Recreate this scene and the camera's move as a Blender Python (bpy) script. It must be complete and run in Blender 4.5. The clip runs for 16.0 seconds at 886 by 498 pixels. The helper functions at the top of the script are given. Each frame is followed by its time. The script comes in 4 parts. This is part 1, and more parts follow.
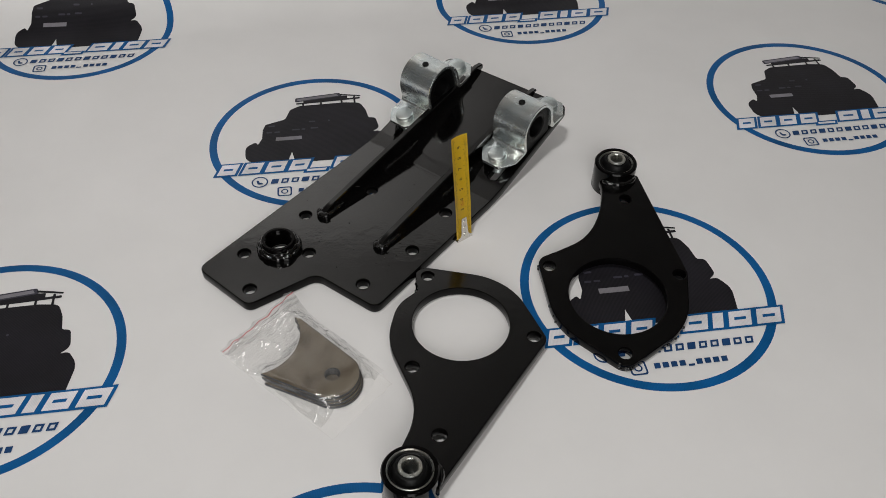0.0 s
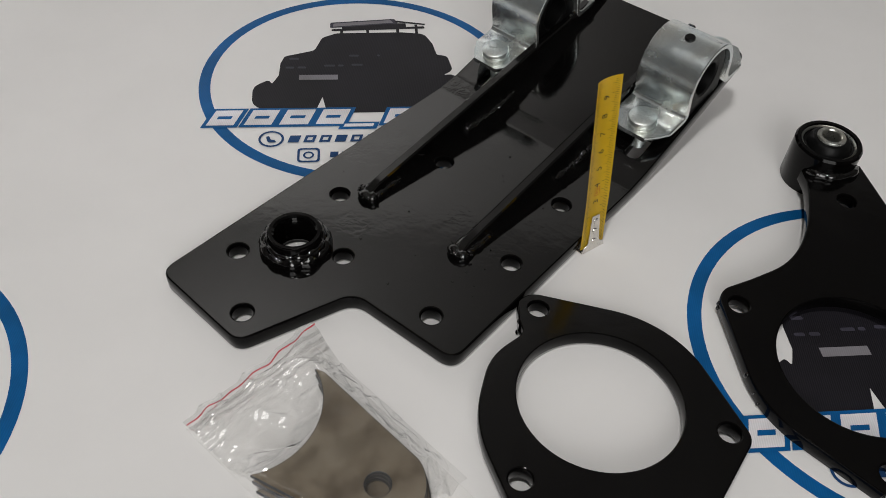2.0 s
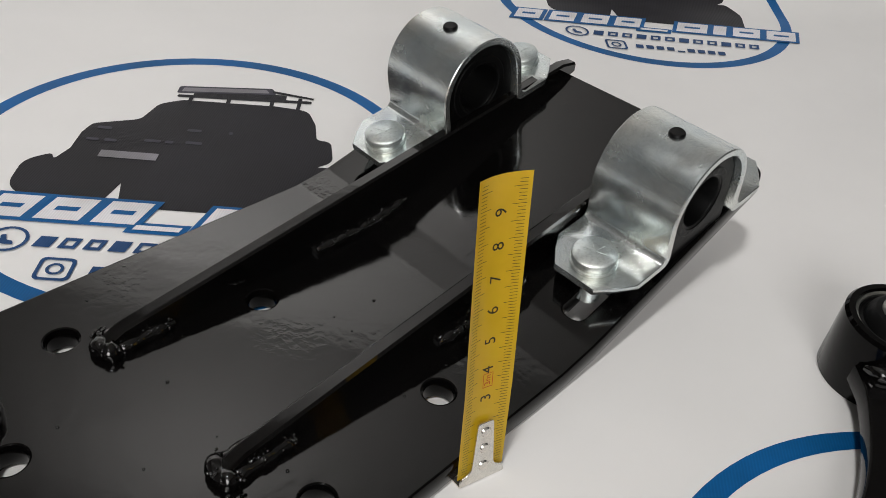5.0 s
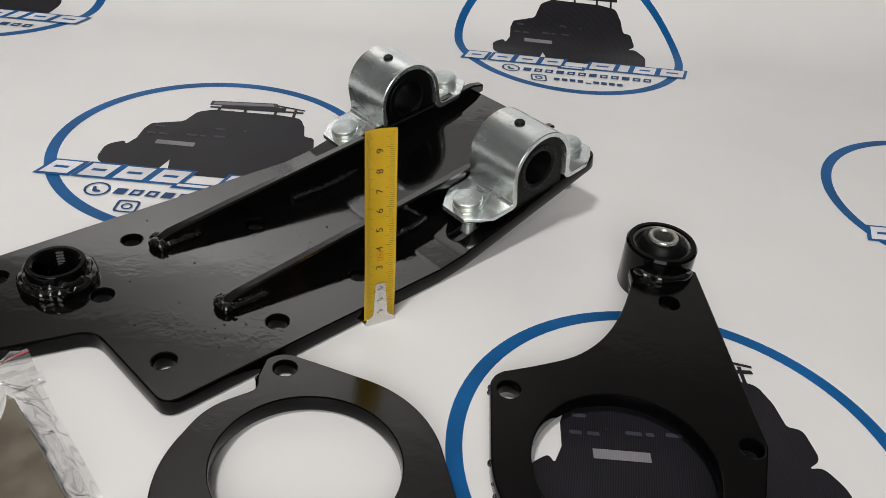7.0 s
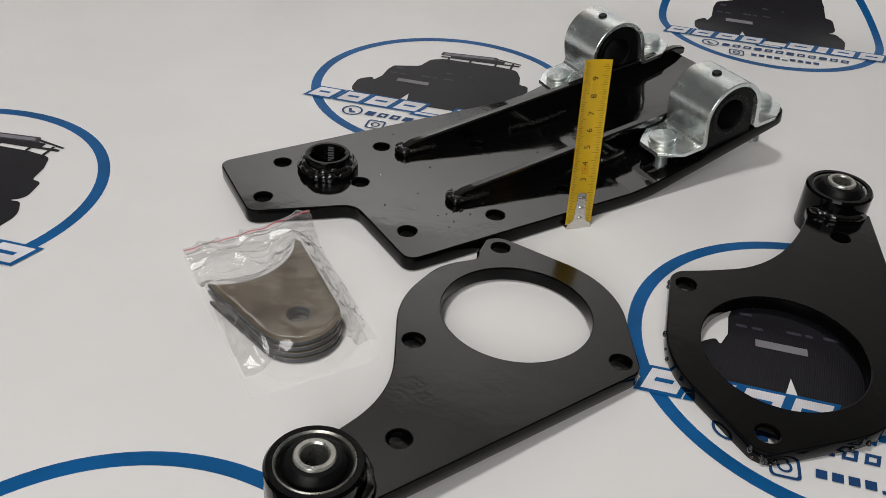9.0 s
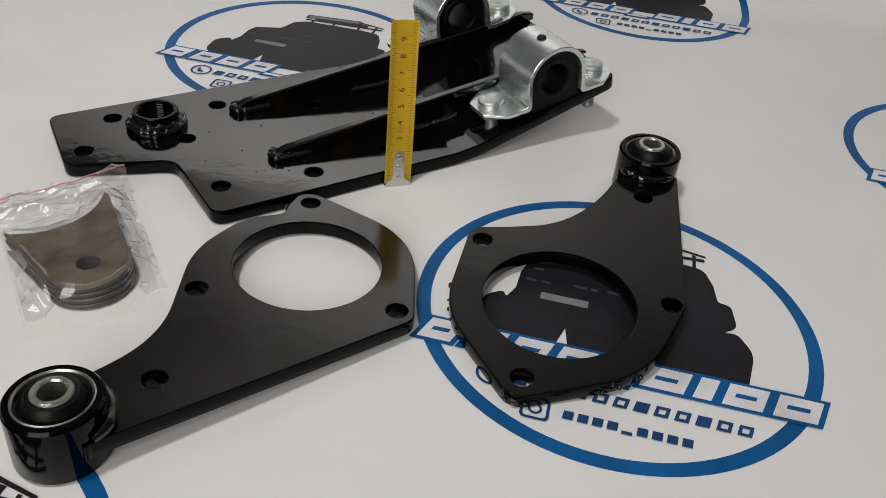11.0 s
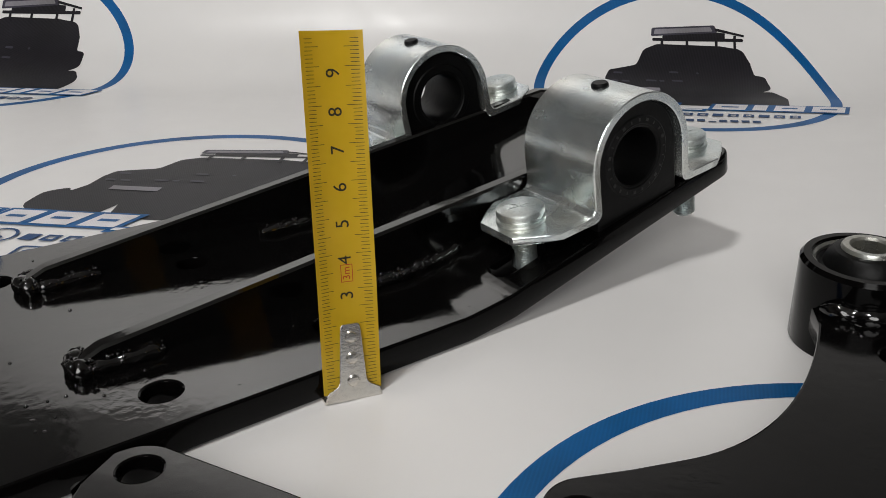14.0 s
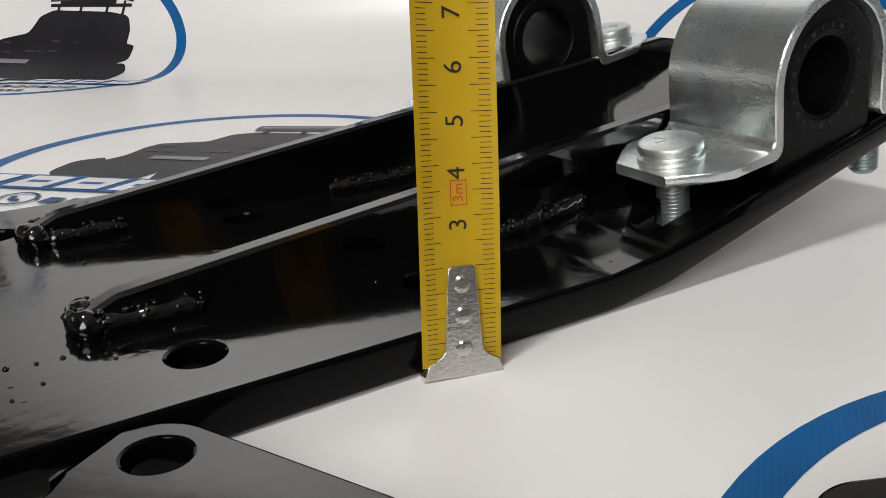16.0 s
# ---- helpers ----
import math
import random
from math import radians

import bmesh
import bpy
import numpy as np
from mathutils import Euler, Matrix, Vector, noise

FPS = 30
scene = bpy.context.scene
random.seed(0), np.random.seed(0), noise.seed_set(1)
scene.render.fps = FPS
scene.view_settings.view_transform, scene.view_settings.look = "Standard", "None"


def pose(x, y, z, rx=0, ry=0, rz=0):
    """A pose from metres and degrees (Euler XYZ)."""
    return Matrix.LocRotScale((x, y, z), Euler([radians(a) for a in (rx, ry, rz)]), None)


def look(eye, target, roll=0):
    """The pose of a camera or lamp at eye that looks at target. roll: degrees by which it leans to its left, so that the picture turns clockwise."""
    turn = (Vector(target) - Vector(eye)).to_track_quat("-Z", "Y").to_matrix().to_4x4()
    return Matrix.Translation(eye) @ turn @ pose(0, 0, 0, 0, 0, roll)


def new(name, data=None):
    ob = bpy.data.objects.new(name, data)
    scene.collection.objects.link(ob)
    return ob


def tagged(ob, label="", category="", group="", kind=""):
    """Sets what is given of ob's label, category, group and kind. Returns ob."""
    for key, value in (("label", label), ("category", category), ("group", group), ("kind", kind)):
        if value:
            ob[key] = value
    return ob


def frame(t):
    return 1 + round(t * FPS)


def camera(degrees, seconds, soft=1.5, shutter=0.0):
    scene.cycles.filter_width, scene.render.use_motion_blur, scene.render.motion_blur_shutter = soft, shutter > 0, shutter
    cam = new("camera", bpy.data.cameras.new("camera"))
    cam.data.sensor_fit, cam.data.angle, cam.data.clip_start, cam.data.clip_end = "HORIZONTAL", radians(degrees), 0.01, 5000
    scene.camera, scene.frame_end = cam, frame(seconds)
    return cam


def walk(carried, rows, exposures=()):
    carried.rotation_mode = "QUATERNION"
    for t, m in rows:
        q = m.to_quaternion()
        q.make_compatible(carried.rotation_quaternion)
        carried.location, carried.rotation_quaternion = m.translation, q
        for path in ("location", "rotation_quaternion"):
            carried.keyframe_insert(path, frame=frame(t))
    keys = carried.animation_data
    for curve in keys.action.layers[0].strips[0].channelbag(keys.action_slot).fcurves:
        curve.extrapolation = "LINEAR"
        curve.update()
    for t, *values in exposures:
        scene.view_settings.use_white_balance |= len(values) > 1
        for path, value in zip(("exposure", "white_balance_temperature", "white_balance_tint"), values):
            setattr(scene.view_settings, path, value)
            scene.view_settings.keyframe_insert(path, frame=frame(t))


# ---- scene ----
from mathutils.geometry import delaunay_2d_cdt

cam = camera(56.5, 16.0, soft=0.5)
PATH = [
    (0, (0.008, 0.036, 0.505), (0.008, 1.449, -0.911), 1.1),
    (0.5, (-0.007, 0.053, 0.486), (0.003, 1.461, -0.934), 1.5),
    (1, (-0.022, 0.094, 0.459), (-0.002, 1.465, -0.997), 2.7),
    (1.5, (-0.064, 0.167, 0.37), (-0.058, 1.536, -1.088), 3.7),
    (2, (-0.049, 0.235, 0.322), (-0.072, 1.618, -1.123), 4.1),
    (2.5, (-0.016, 0.28, 0.304), (-0.046, 1.68, -1.124), 4.4),
    (3, (0.021, 0.309, 0.308), (-0.012, 1.725, -1.104), 4.6),
    (3.5, (0.029, 0.339, 0.294), (-0.025, 1.801, -1.07), 5.2),
    (4, (0.023, 0.375, 0.221), (-0.055, 1.908, -1.061), 6.3),
    (4.5, (0.023, 0.395, 0.195), (-0.063, 1.948, -1.063), 6.5),
    (4.7, (0.015, 0.397, 0.201), (-0.069, 1.956, -1.05), 7.1),
    (6.8, (0.079, 0.266, 0.257), (-0.083, 1.901, -0.884), 7.0),
    (7, (0.093, 0.239, 0.272), (-0.104, 1.867, -0.872), 6.3),
    (7.5, (0.11, 0.192, 0.277), (-0.177, 1.81, -0.864), 5.1),
    (8, (0.106, 0.149, 0.278), (-0.316, 1.734, -0.866), 4.4),
    (8.2, (0.099, 0.138, 0.282), (-0.376, 1.712, -0.857), 4.3),
    (10.3, (0.138, 0.137, 0.258), (-0.474, 1.604, -0.955), 3.6),
    (10.5, (0.154, 0.138, 0.267), (-0.439, 1.614, -0.945), 4.1),
    (11, (0.191, 0.156, 0.28), (-0.305, 1.67, -0.929), 6.3),
    (11.5, (0.184, 0.183, 0.278), (-0.264, 1.717, -0.924), 6.5),
    (12, (0.162, 0.193, 0.268), (-0.278, 1.735, -0.928), 6.1),
    (12.5, (0.142, 0.221, 0.247), (-0.293, 1.76, -0.954), 6.0),
    (13, (0.123, 0.239, 0.259), (-0.314, 1.792, -0.923), 5.8),
    (13.5, (0.123, 0.286, 0.207), (-0.399, 1.972, -0.733), 2.5),
    (14, (0.111, 0.372, 0.131), (-0.444, 2.124, -0.658), -0.4),
    (14.5, (0.083, 0.406, 0.112), (-0.465, 2.185, -0.617), -0.3),
    (15, (0.076, 0.418, 0.099), (-0.534, 2.184, -0.612), -1.4),
    (15.5, (0.073, 0.419, 0.093), (-0.546, 2.182, -0.622), -1.3),
    (16, (0.076, 0.415, 0.08), (-0.599, 2.17, -0.601), -1.1),
]
walk(cam, [(t, look(eye, target, roll)) for t, eye, target, roll in PATH],
     exposures=[(0.0, -0.08), (2.0, -0.03), (3.5, 0.13), (4.5, 0.28), (7.0, 0.32), (8.0, 0.18), (10.5, 0.06), (11.0, 0.04), (12.5, 0.13), (13.5, 0.13), (14.0, 0.10), (14.5, 0.27), (16.0, 0.36)])

# ---------------------------------------------------------------- light
world = bpy.data.worlds.new("world")
scene.world = world
world.use_nodes = True
world.node_tree.nodes["Background"].inputs["Color"].default_value = (0.9, 0.93, 1.0, 1)
world.node_tree.nodes["Background"].inputs["Strength"].default_value = 0.03


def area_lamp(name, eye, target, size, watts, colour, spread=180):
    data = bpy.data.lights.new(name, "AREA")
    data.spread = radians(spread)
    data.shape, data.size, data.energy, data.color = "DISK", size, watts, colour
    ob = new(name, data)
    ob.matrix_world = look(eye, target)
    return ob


# Unseen main lamp overhead, placed by how the shadows fall.
area_lamp("unseen_lamp", (-0.30, 0.05, 1.70), (0.02, 0.55, 0), 0.22, 12.0, (1.0, 0.99, 0.97))
# Unseen wide fill added behind the camera to brighten the banner's sweep.
area_lamp("unseen_lamp", (0.20, -1.50, 1.15), (0.1, 1.0, 0.15), 1.5, 24.5, (1.0, 0.99, 0.97))
# Added spot without a seen source; lifts the upper sweep that the plate mirrors.
area_lamp("sweep_fill", (-0.40, 0.50, 1.40), (-0.42, 1.16, 0.65), 0.12, 1.1, (1.0, 0.99, 0.98), 44)
# Added fill on the unseen back wall, so the plate mirrors it as grey.
area_lamp("back_wall_fill", (-0.75, 1.60, 1.45), (-0.75, 2.50, 1.62), 0.3, 9.0, (1.0, 0.98, 0.96), 160)


# ---------------------------------------------------------------- materials
def material(name, colour, rough=0.5, metal=0.0, spec=0.5, coat=0.0):
    m = bpy.data.materials.new(name)
    m.use_nodes = True
    b = m.node_tree.nodes["Principled BSDF"]
    b.inputs["Base Color"].default_value = (*colour, 1)
    b.inputs["Roughness"].default_value = rough
    b.inputs["Metallic"].default_value = metal
    b.inputs["Specular IOR Level"].default_value = spec
    b.inputs["Coat Weight"].default_value = coat
    return m, m.node_tree.nodes, m.node_tree.links, b


def noise_tex(nodes, links, scale, detail=4, stretch=None, coords="Object", rough=0.55):
    tc = nodes.new("ShaderNodeTexCoord")
    n = nodes.new("ShaderNodeTexNoise")
    n.inputs["Scale"].default_value, n.inputs["Detail"].default_value = scale, detail
    n.inputs["Roughness"].default_value = rough
    src = tc.outputs[coords]
    if stretch:
        mp = nodes.new("ShaderNodeMapping")
        mp.inputs["Scale"].default_value = stretch
        links.new(src, mp.inputs["Vector"])
        src = mp.outputs["Vector"]
    links.new(src, n.inputs["Vector"])
    return n.outputs["Fac"]


def ramp(nodes, links, fac, stops):
    r = nodes.new("ShaderNodeValToRGB")
    els = r.color_ramp.elements
    while len(els) < len(stops):
        els.new(0.5)
    for e, (at, c) in zip(els, stops):
        e.position = at
        e.color = (*c, 1) if isinstance(c, tuple) else (c, c, c, 1)
    links.new(fac, r.inputs["Fac"])
    return r.outputs["Color"]


def bump(nodes, links, fac, strength, distance, below=None):
    b = nodes.new("ShaderNodeBump")
    b.inputs["Strength"].default_value, b.inputs["Distance"].default_value = strength, distance
    links.new(fac, b.inputs["Height"])
    if below is not None:
        links.new(below, b.inputs["Normal"])
    return b.outputs["Normal"]


def vinyl(name, colour, vary=0.06, rough=0.34):
    m, n, l, b = material(name, colour, rough, spec=0.45)
    fine = noise_tex(n, l, 14.0, 5)
    lo = tuple(c * (1 - vary) for c in colour)
    hi = tuple(min(1, c * (1 + vary)) for c in colour)
    l.new(ramp(n, l, fine, [(0.3, lo), (0.7, hi)]), b.inputs["Base Color"])
    l.new(ramp(n, l, noise_tex(n, l, 60.0, 3), [(0.3, rough * 0.85), (0.75, rough * 1.2)]), b.inputs["Roughness"])
    weave = noise_tex(n, l, 1500.0, 2)
    wave = noise_tex(n, l, 9.0, 2)
    l.new(bump(n, l, weave, 0.12, 0.0002, bump(n, l, wave, 0.12, 0.004)), b.inputs["Normal"])
    return m


def print_ink(name, colour):
    """Printed vinyl: fine ribbed threads show through the ink."""
    m, n, l, b = material(name, colour, 0.42, spec=0.15)
    tc = n.new("ShaderNodeTexCoord")
    w = n.new("ShaderNodeTexWave")
    w.inputs["Scale"].default_value, w.inputs["Distortion"].default_value = 290.0, 0.5
    l.new(tc.outputs["Object"], w.inputs["Vector"])
    lo, hi = tuple(c * 0.75 for c in colour), (colour[0] * 1.2, colour[1] * 1.2, colour[2] * 1.3)
    cloth = n.new("ShaderNodeMix")
    cloth.data_type = "RGBA"
    cloth.inputs["Factor"].default_value = 0.24 if max(colour) < 0.06 else 0.04
    l.new(ramp(n, l, noise_tex(n, l, 24.0, 6), [(0.3, lo), (0.7, hi)]), cloth.inputs[6])
    l.new(ramp(n, l, w.outputs["Fac"], [(0.3, tuple(c * 0.3 for c in colour)), (0.85, tuple(c * 2.6 for c in colour))]), cloth.inputs[7])
    l.new(cloth.outputs[2], b.inputs["Base Color"])
    l.new(bump(n, l, w.outputs["Fac"], 0.16 if max(colour) < 0.06 else 0.05, 0.0002), b.inputs["Normal"])
    return m


def gloss_paint(name, base=0.04, spec=0.95, spots=()):
    """Thick black gloss enamel with orange peel, dust nibs and dull patches; spots (x, y, radius) are where it ran and pooled."""
    m, n, l, b = material(name, (0.0018, 0.0016, 0.0016), base, spec=spec)

    def maths(op, a, c):
        k = n.new("ShaderNodeMath")
        k.operation = op
        k.use_clamp = op in ("SUBTRACT", "MAXIMUM")
        for socket, v in zip(k.inputs, (a, c)):
            if isinstance(v, float):
                socket.default_value = v
            else:
                l.new(v, socket)
        return k.outputs[0]

    patch = noise_tex(n, l, 16.0, 3)
    haze = ramp(n, l, patch, [(0.35, base), (0.55, base * 1.5), (0.75, base * 2.4)])
    peel = noise_tex(n, l, 400.0, 2)
    mask = ramp(n, l, noise_tex(n, l, 22.0, 4), [(0.45, 0.08), (0.72, 0.28)])
    tc = n.new("ShaderNodeTexCoord")
    ragged = noise_tex(n, l, 75.0, 5, rough=0.7)
    pools = None
    for x, y, r in spots:
        d = n.new("ShaderNodeVectorMath")
        d.operation = "DISTANCE"
        flat = n.new("ShaderNodeVectorMath")
        flat.operation = "MULTIPLY"
        flat.inputs[1].default_value = (1, 1, 0)
        l.new(tc.outputs["Object"], flat.inputs[0])
        l.new(flat.outputs[0], d.inputs[0])
        d.inputs[1].default_value = (x, y, 0)
        near = maths("SUBTRACT", 1.15, maths("MULTIPLY", d.outputs["Value"], 1.0 / r))
        pools = near if pools is None else maths("MAXIMUM", pools, near)
    if pools is not None:
        edge = ramp(n, l, maths("ADD", pools, maths("MULTIPLY", ragged, 1.1)), [(0.70, 0.0), (1.25, 1.0)])
        mask = maths("MAXIMUM", mask, maths("MULTIPLY", edge, 0.6))
    l.new(haze, b.inputs["Roughness"])
    slow = noise_tex(n, l, 55.0, 3)
    nib = n.new("ShaderNodeTexVoronoi")
    nib.inputs["Scale"].default_value = 95.0
    l.new(tc.outputs["Object"], nib.inputs["Vector"])
    dots = ramp(n, l, nib.outputs["Distance"], [(0.0, 1.0), (0.07, 0.0)])
    n1 = bump(n, l, slow, 0.03, 0.004)
    n2 = bump(n, l, maths("MULTIPLY", maths("ADD", peel, -0.5), mask), 0.085, 0.0012, n1)
    l.new(bump(n, l, dots, 0.07, 0.0006, n2), b.inputs["Normal"])
    return m


def zinc(name, tint, rough):
    m, n, l, b = material(name, tint, rough, metal=0.93)
    cloud = noise_tex(n, l, 42.0, 4)
    lo, hi = (tint[0] * 0.86, tint[1] * 0.95, tint[2]), (min(1, tint[0] * 1.04), tint[1], tint[2] * 0.92)
    streak = noise_tex(n, l, 260.0, 4, (1, 0.06, 0.06))
    both = n.new("ShaderNodeMix")
    both.data_type = "RGBA"
    both.inputs["Factor"].default_value = 0.3
    l.new(ramp(n, l, cloud, [(0.35, lo), (0.7, hi)]), both.inputs[6])
    l.new(ramp(n, l, streak, [(0.3, tuple(c * 0.75 for c in tint)), (0.6, tint)]), both.inputs[7])
    speck = n.new("ShaderNodeMix")
    speck.data_type, speck.blend_type = "RGBA", "MULTIPLY"
    speck.inputs["Factor"].default_value = 1.0
    l.new(both.outputs[2], speck.inputs[6])
    l.new(ramp(n, l, noise_tex(n, l, 900.0, 4, rough=0.7), [(0.36, 0.84), (0.52, 1.0)]), speck.inputs[7])
    l.new(speck.outputs[2], b.inputs["Base Color"])
    l.new(ramp(n, l, noise_tex(n, l, 120.0, 5), [(0.3, rough * 0.75), (0.7, rough * 1.5)]), b.inputs["Roughness"])
    grain = noise_tex(n, l, 1300.0, 3)
    l.new(bump(n, l, grain, 0.30, 0.0003, bump(n, l, streak, 0.03, 0.0006)), b.inputs["Normal"])
    return m


M_VINYL = vinyl("white_vinyl", (0.77, 0.755, 0.745), 0.02)
M_BLUE = print_ink("blue_ink", (0.004, 0.092, 0.26))
M_NAVY = print_ink("navy_ink", (0.014, 0.055, 0.15))
M_DARK = print_ink("charcoal_ink", (0.0135, 0.0125, 0.0150))
M_GREY = print_ink("grey_ink", (0.22, 0.21, 0.22))
M_DIM = print_ink("dim_grey_ink", (0.05, 0.047, 0.06))
M_PALE = print_ink("pale_ink", (0.72, 0.70, 0.69))
M_PAINT = gloss_paint("black_gloss_paint", 0.06, 0.13)
M_SATIN = gloss_paint("black_satin_paint", 0.11, 0.6, [(0.010, -0.052, 0.012), (-0.022, -0.078, 0.013), (0.046, -0.036, 0.008), (-0.046, 0.010, 0.007)])
M_SMOOTH = gloss_paint("black_smooth_paint", 0.10, 0.4, [(-0.030, 0.052, 0.008), (0.012, 0.070, 0.010), (0.048, -0.010, 0.007)])
M_PLATE = gloss_paint("plate_gloss_paint", 0.06, 0.9, [(-0.0188, 0.0600, 0.015), (-0.049, 0.0233, 0.012), (-0.0595, 0.0748, 0.009), (-0.1342, 0.0735, 0.010), (-0.0709, 0.1800, 0.014), (-0.1369, 0.1610, 0.011), (-0.0960, 0.0310, 0.011), (-0.109, -0.003, 0.024), (-0.052, 0.172, 0.015), (-0.078, 0.166, 0.010), (-0.125, 0.152, 0.012), (-0.0700, 0.0960, 0.014), (-0.022, 0.150, 0.008)])
M_RIB = gloss_paint("rib_gloss_paint", 0.05, 0.75)
M_WELD, _n, _l, _b = material("black_painted_weld", (0.0018, 0.0016, 0.0016), 0.09, spec=0.8)
_v = _n.new("ShaderNodeTexVoronoi")
_v.feature, _v.inputs["Scale"].default_value = "SMOOTH_F1", 230.0
_l.new(_n.new("ShaderNodeTexCoord").outputs["Object"], _v.inputs["Vector"])
_l.new(bump(_n, _l, _v.outputs["Distance"], 0.28, 0.0014, bump(_n, _l, noise_tex(_n, _l, 160.0, 2), 0.22, 0.003)), _b.inputs["Normal"])
M_BEAD, *_ = material("black_paint_beads", (0.0018, 0.0016, 0.0016), 0.05, spec=1.0)
M_ZINC = zinc("zinc_plate", (0.83, 0.85, 0.84), 0.20)
M_STEEL = zinc("bare_steel", (0.62, 0.60, 0.55), 0.28)
M_BOLT = zinc("bolt_zinc", (0.77, 0.80, 0.79), 0.32)
M_RUBBER, _n, _l, _b = material("black_rubber", (0.0025, 0.0025, 0.0026), 0.42, spec=0.18)
_l.new(bump(_n, _l, noise_tex(_n, _l, 300.0, 4), 0.25, 0.0006), _b.inputs["Normal"])
M_WALL, _n, _l, _b = material("wall_paint", (0.16, 0.158, 0.155), 0.8)
_l.new(bump(_n, _l, noise_tex(_n, _l, 60.0, 4), 0.2, 0.002), _b.inputs["Normal"])
M_MARK, *_ = material("worn_marking", (0.035, 0.035, 0.034), 0.5, spec=0.3)
M_CEILING, _n, _l, _b = material("ceiling_paint", (0.42, 0.415, 0.41), 0.8)
_l.new(bump(_n, _l, noise_tex(_n, _l, 60.0, 4), 0.2, 0.002), _b.inputs["Normal"])
M_PALEWALL, _n, _l, _b = material("pale_wall_paint", (0.62, 0.615, 0.605), 0.8)
_l.new(bump(_n, _l, noise_tex(_n, _l, 60.0, 4), 0.2, 0.002), _b.inputs["Normal"])
M_FLOOR, _n, _l, _b = material("floor_laminate", (0.28, 0.2, 0.13), 0.45)
_l.new(ramp(_n, _l, noise_tex(_n, _l, 8.0, 6, (1, 12, 1)), [(0.3, (0.2, 0.14, 0.09)), (0.7, (0.34, 0.25, 0.17))]), _b.inputs["Base Color"])
M_TABLE, _n, _l, _b = material("table_board", (0.5, 0.42, 0.33), 0.5)
_l.new(ramp(_n, _l, noise_tex(_n, _l, 10.0, 5, (1, 10, 1)), [(0.3, (0.42, 0.34, 0.26)), (0.7, (0.56, 0.48, 0.38))]), _b.inputs["Base Color"])


def shim_steel():
    m, n, l, b = material("shim_steel", (0.34, 0.28, 0.21), 0.4, metal=0.75)
    l.new(ramp(n, l, noise_tex(n, l, 45.0, 6), [(0.3, (0.17, 0.125, 0.08)), (0.5, (0.29, 0.24, 0.175)), (0.75, (0.36, 0.31, 0.24))]), b.inputs["Base Color"])
    l.new(ramp(n, l, noise_tex(n, l, 90.0, 5), [(0.3, 0.3), (0.7, 0.55)]), b.inputs["Roughness"])
    l.new(bump(n, l, noise_tex(n, l, 400.0, 4), 0.12, 0.0003), b.inputs["Normal"])
    return m


M_SHIM = shim_steel()
M_EDGE = zinc("shim_edge", (0.13, 0.13, 0.14), 0.42)


def film_plastic(name, milky):
    m = bpy.data.materials.new(name)
    m.use_nodes = True
    n, l = m.node_tree.nodes, m.node_tree.links
    n.remove(n["Principled BSDF"])
    clear, gloss, haze = n.new("ShaderNodeBsdfTransparent"), n.new("ShaderNodeBsdfGlossy"), n.new("ShaderNodeBsdfDiffuse")
    clear.inputs["Color"].default_value = (0.92, 0.92, 0.915, 1)
    gloss.inputs["Roughness"].default_value = 0.09
    haze.inputs["Color"].default_value = (0.85, 0.84, 0.83, 1)
    fres = n.new("ShaderNodeFresnel")
    fres.inputs["IOR"].default_value = 1.5
    nrm = bump(n, l, noise_tex(n, l, 90.0, 2), 0.10, 0.004)
    l.new(nrm, gloss.inputs["Normal"])
    l.new(nrm, fres.inputs["Normal"])
    m1, m2 = n.new("ShaderNodeMixShader"), n.new("ShaderNodeMixShader")
    m1.inputs["Fac"].default_value = milky
    l.new(clear.outputs[0], m1.inputs[1])
    l.new(haze.outputs[0], m1.inputs[2])
    less = n.new("ShaderNodeMath")
    less.operation = "MULTIPLY"
    less.inputs[1].default_value = 2.6
    l.new(fres.outputs[0], less.inputs[0])
    l.new(less.outputs[0], m2.inputs["Fac"])
    l.new(m1.outputs[0], m2.inputs[1])
    l.new(gloss.outputs[0], m2.inputs[2])
    l.new(m2.outputs[0], n["Material Output"].inputs["Surface"])
    return m


M_FILM = film_plastic("clear_film", 0.02)
M_MILKY = film_plastic("milky_film", 0.10)
M_RED, *_ = material("red_plastic", (0.5, 0.05, 0.07), 0.35)
M_YELLOW, _n, _l, _b = material("yellow_lacquer", (0.84, 0.58, 0.03), 0.3, coat=0.3)
_l.new(ramp(_n, _l, noise_tex(_n, _l, 70.0, 5), [(0.3, (0.80, 0.55, 0.02)), (0.7, (0.88, 0.61, 0.04))]), _b.inputs["Base Color"])
M_BLACKINK, *_ = material("black_ink", (0.02, 0.017, 0.01), 0.5)
M_REDINK, *_ = material("red_ink", (0.6, 0.07, 0.02), 0.5)
M_NICKEL = zinc("nickel_plate", (0.84, 0.78, 0.72), 0.2)


